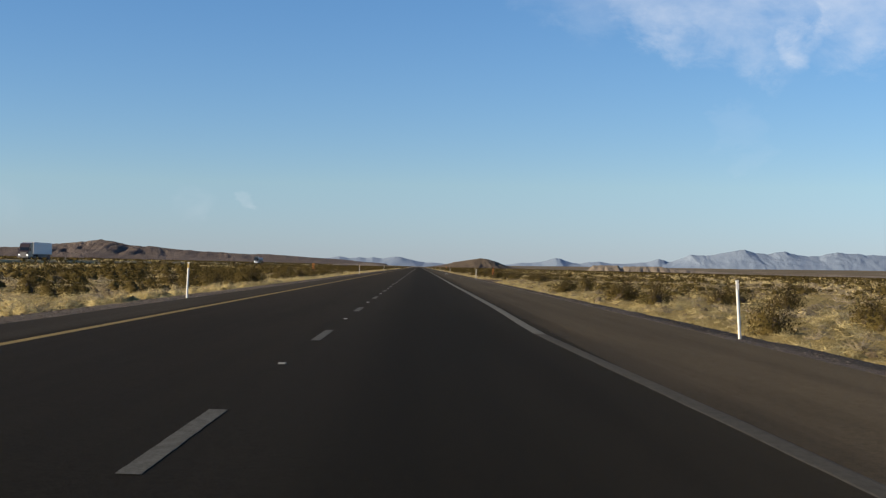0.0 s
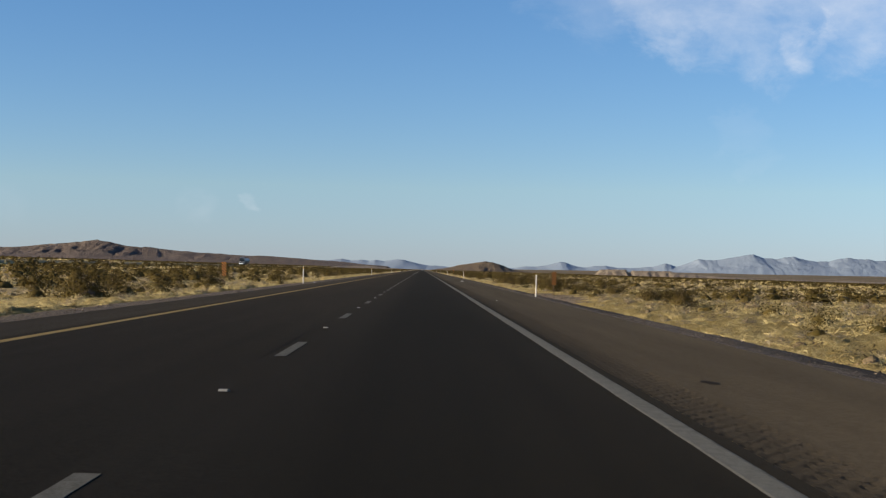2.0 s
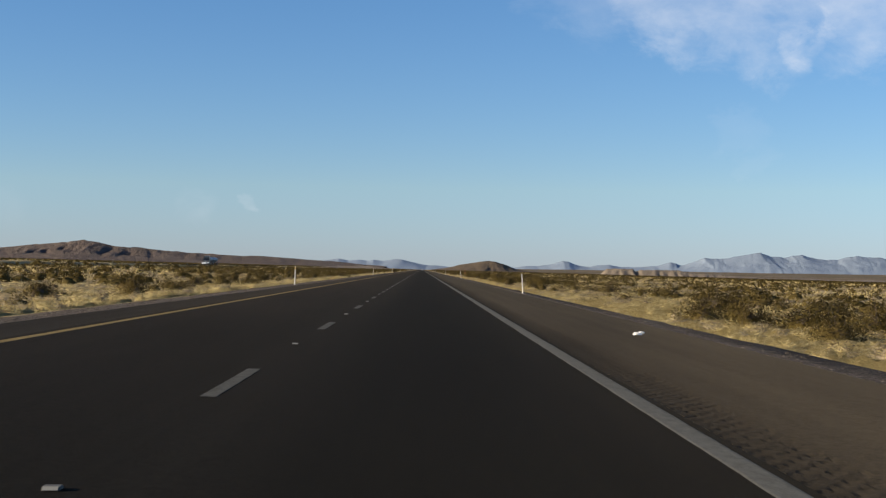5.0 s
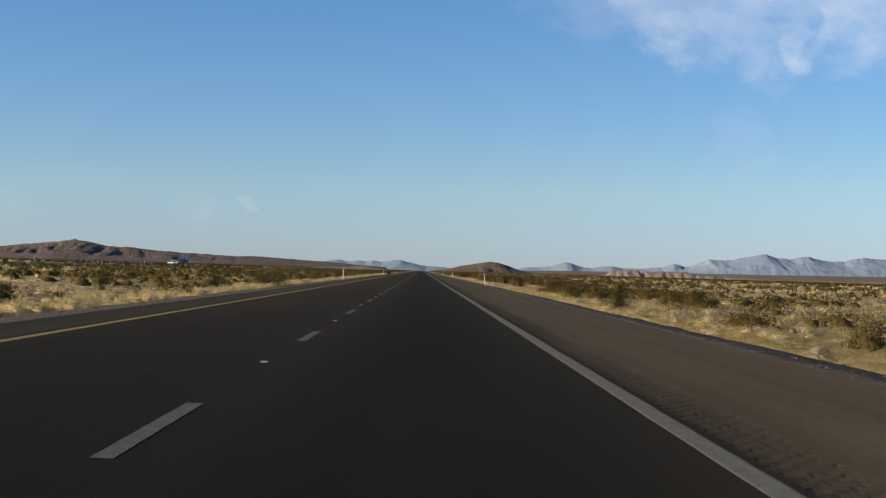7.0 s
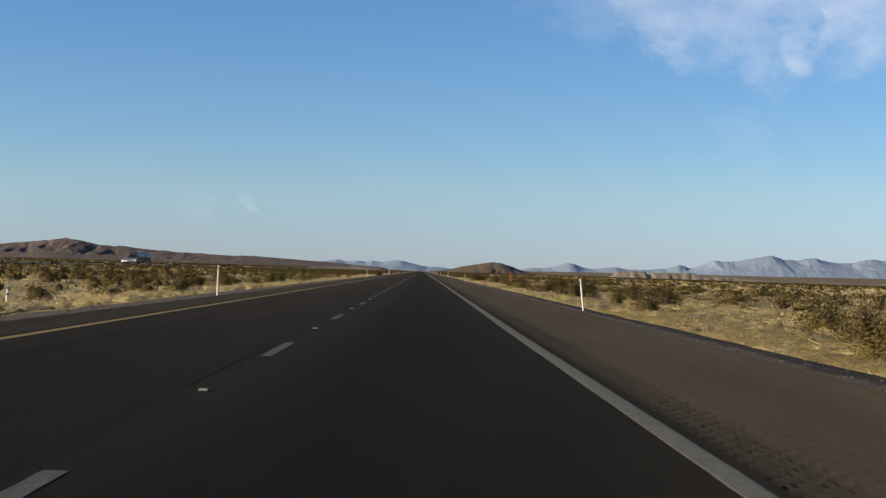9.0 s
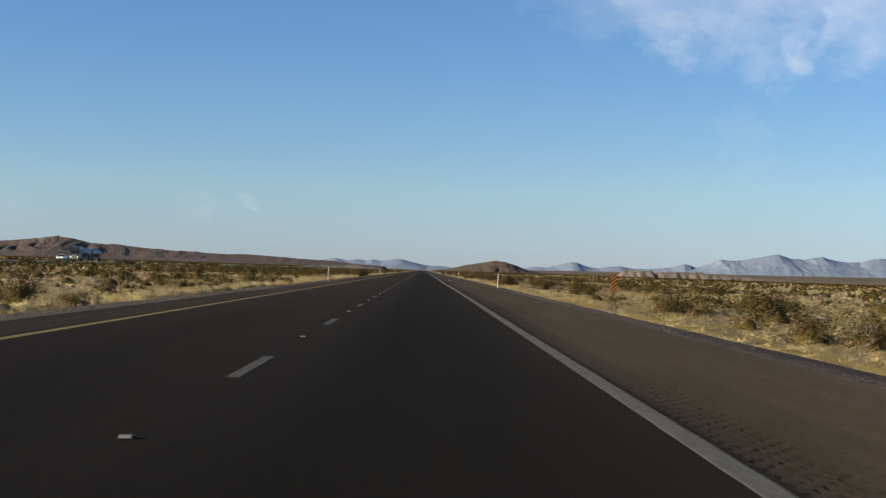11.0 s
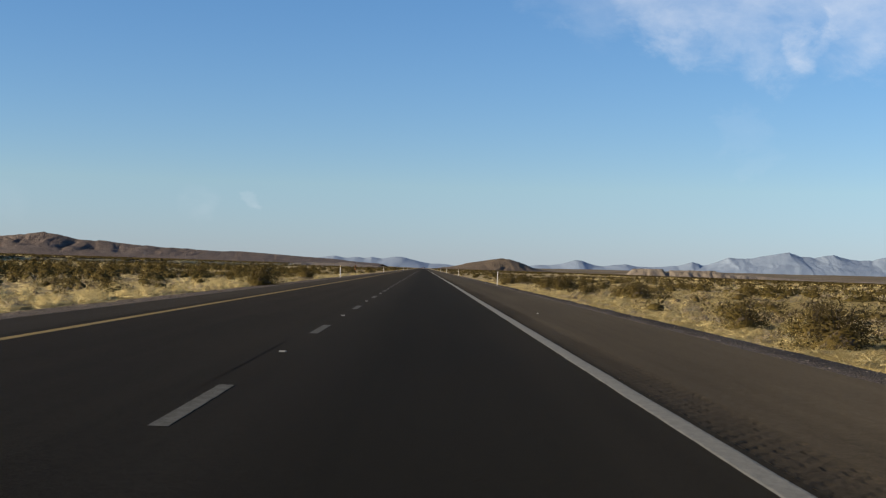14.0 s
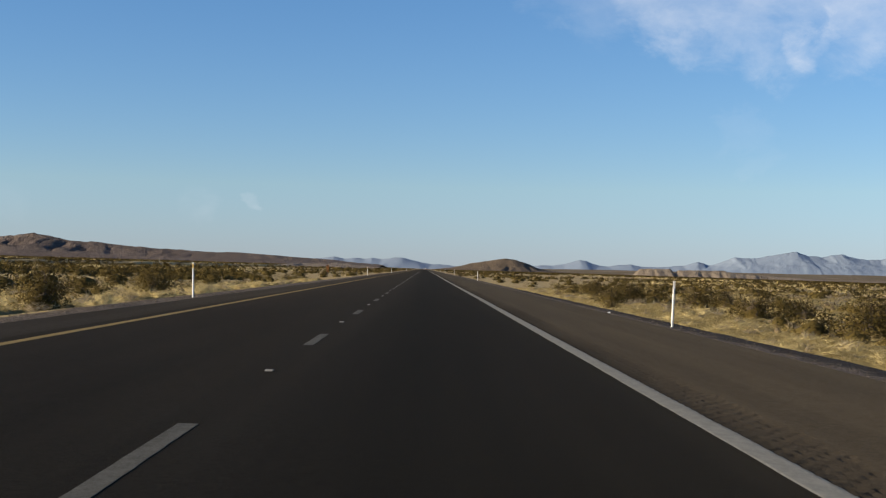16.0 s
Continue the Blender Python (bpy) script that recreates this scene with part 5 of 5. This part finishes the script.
def saloon(name, paint, label):
    """A car, nose at y = 0 facing -y."""
    root = new(name)
    body = part("body", prism([(0.0, 0.35), (0.0, 0.7), (1.1, 0.95), (3.5, 1.0), (4.55, 0.95), (4.6, 0.4)], 0, -0.9, 0.9, 0.06), paint, root)
    part("cabin", prism([(1.15, 0.94), (1.95, 1.42), (3.3, 1.45), (4.0, 0.98)], 0, -0.78, 0.78, 0.05), GLASS, body, "dark glass cabin")
    part("roof", prism([(1.9, 1.41), (2.0, 1.47), (3.25, 1.5), (3.4, 1.44)], 0, -0.72, 0.72, 0.015), paint, body)
    for s in (-1, 1):
        part("headlight", box(s * 0.62 - 0.18, s * 0.62 + 0.18, -0.02, 0.08, 0.58, 0.72, 0.01), HEADLAMP, body, "lit headlight")
        part("tail_lamp", box(s * 0.7 - 0.15, s * 0.7 + 0.15, 4.55, 4.62, 0.7, 0.88, 0.01), TAIL, body, "red tail lamp")
        part("side_mirror", box(s * 0.98 - 0.09, s * 0.98 + 0.09, 1.45, 1.58, 0.95, 1.08, 0.02), paint, body)
        for y in (0.85, 3.65):
            wheel(root, s * 0.78, y, 0.32, 0.2)
    part("bumper", box(-0.86, 0.86, 4.58, 4.66, 0.35, 0.6, 0.02), CHASSIS, body)
    return tagged(root, label, "car")


box_truck().matrix_basis = pose(FAR_ROAD, 323.0, far_top)
tank_truck().matrix_basis = pose(FAR_ROAD - 1.5, 794.0, far_top)
saloon("oncoming_car", CAR_WHITE, "white car on the opposite road").matrix_basis = pose(FAR_ROAD + 2.0, 766.0, far_top)
saloon("car_ahead", CAR_WHITE, "white car far ahead in the travel lane").matrix_basis = pose(1.8, 1500.0, road_z(1.8), 0, CROSS * 57.3, 180)

# ---------------------------------------------------------------- wear on the road, litter
seal = Paint("black crack sealant", 0.95, spec=0.02)
TAR = seal.colour(seal.mix(seal.noise(4.0), (0.013, 0.0108, 0.0084), (0.019, 0.0157, 0.0122))).mat
oil = Paint("dark oil stain", 0.95, spec=0.02)
STAIN = oil.colour(oil.mix(oil.noise(9.0), (0.018, 0.015, 0.012), (0.032, 0.027, 0.022))).mat


def crack_seal():
    """The sealed joint between the two lanes, wandering a little."""
    ys = steps((ROAD_START, 700, 0.35))
    verts, faces = [], []
    for y in ys:
        mid = -0.19 + 0.03 * noise.noise((y * 0.12, 0, 0)) + 0.012 * noise.noise((y * 1.1, 4, 0))
        w = max(0.0006, 0.0006 + 0.015 * noise.noise((y * 0.11, 9, 0)) + 0.008 * noise.noise((y * 1.9, 2, 0)))
        verts += [(mid - w, y, road_z(mid - w) + 0.0035), (mid + w, y, road_z(mid + w) + 0.0035)]
    for i in range(len(ys) - 1):
        faces.append((2 * i, 2 * i + 1, 2 * i + 3, 2 * i + 2))
    return link_mesh("pavement_joint", verts, faces, TAR)


tagged(crack_seal(), "black sealed joint between the asphalt lanes", "road", kind="structure")


def stain(x, y, width, length, seed):
    """A thin irregular patch of oil or tar on the asphalt."""
    rng = random.Random(seed)
    bm = bmesh.new()
    ring = []
    for k in range(18):
        a = k / 18 * 2 * math.pi
        r = rng.uniform(0.7, 1.1)
        px, py = x + width / 2 * r * math.cos(a), y + length / 2 * r * math.sin(a)
        ring.append(bm.verts.new((px, py, road_z(px) + 0.004)))
    bm.faces.new(ring)
    return tagged(part("oil_stain", bm, STAIN), "dark dried oil stain on asphalt", "stain", "road stains")


for i, (x, y, w, l) in enumerate(((2.40, 44.6, 0.17, 0.26), (2.39, 47.9, 0.15, 0.3), (4.75, 90.5, 0.2, 0.5), (5.2, 261.5, 0.1, 0.16), (4.75, 338.0, 0.1, 0.7),
                                   (5.57, 604.0, 0.1, 0.16), (5.25, 561.5, 0.12, 0.3), (2.2, 180.0, 0.2, 0.4), (5.9, 420.0, 0.2, 0.3))):
    stain(x, y, w, l, i)


def scrap(x, y, z, size, seed):
    """A crumpled scrap of paper or plastic."""
    rng = random.Random(seed)
    bm = bmesh.new()
    bmesh.ops.create_icosphere(bm, subdivisions=2, radius=1.0)
    for v in bm.verts:
        v.co *= rng.uniform(0.6, 1.15)
        v.co = Vector((v.co.x * size, v.co.y * size * 0.6, max(0.0, v.co.z * size * 0.35 + size * 0.25)))
    ob = part("litter_scrap", bm, PAPER)
    ob.location = (x, y, z)
    return tagged(ob, "crumpled white scrap of litter on the shoulder", "litter", "roadside litter")


for i, (x, y, size) in enumerate(((4.75, 570.4, 0.024), (5.75, 216.0, 0.1), (5.98, 216.9, 0.07), (6.0, 147.4, 0.022), (4.55, 128.0, 0.022), (-5.05, 160.4, 0.06),
                                   (7.0, 650.0, 0.05), (6.5, 134.0, 0.014), (6.3, 136.5, 0.012))):
    scrap(x, y, road_z(x) + 0.001, size, i)

stub = new("stub_post")
part("post", rod((0, 0, -0.1), (0, 0, 0.40), 0.045, 0.042), POST_WHITE, stub)
part("band", rod((0, 0, 0.22), (0, 0, 0.28), 0.0465), SIGN_BLACK, stub, "dark band")
stub.matrix_basis = pose(-12.0, 389.5, ground_z(-12.0, 389.5), 0, 3, 0)
tagged(stub, "short white stub post with a dark band in dry grass", "marker post")


def bank_height(x, y):
    u = max(0.0, 1.0 - abs(x + 62) / 42.0) ** 0.7 * max(0.0, 1.0 - abs(y - 1560) / 130.0) ** 0.6
    return ground_z(x, y) - 0.5 + 4.6 * u * (0.75 + 0.5 * noise.noise((x / 9.0, y / 22.0, 0.0))) 


tagged(sheet("dirt_bank", steps((-106, -18, 2)), steps((1430, 1690, 6)), bank_height, MESA), "pale dirt bank beside the far road", "bank", kind="structure")
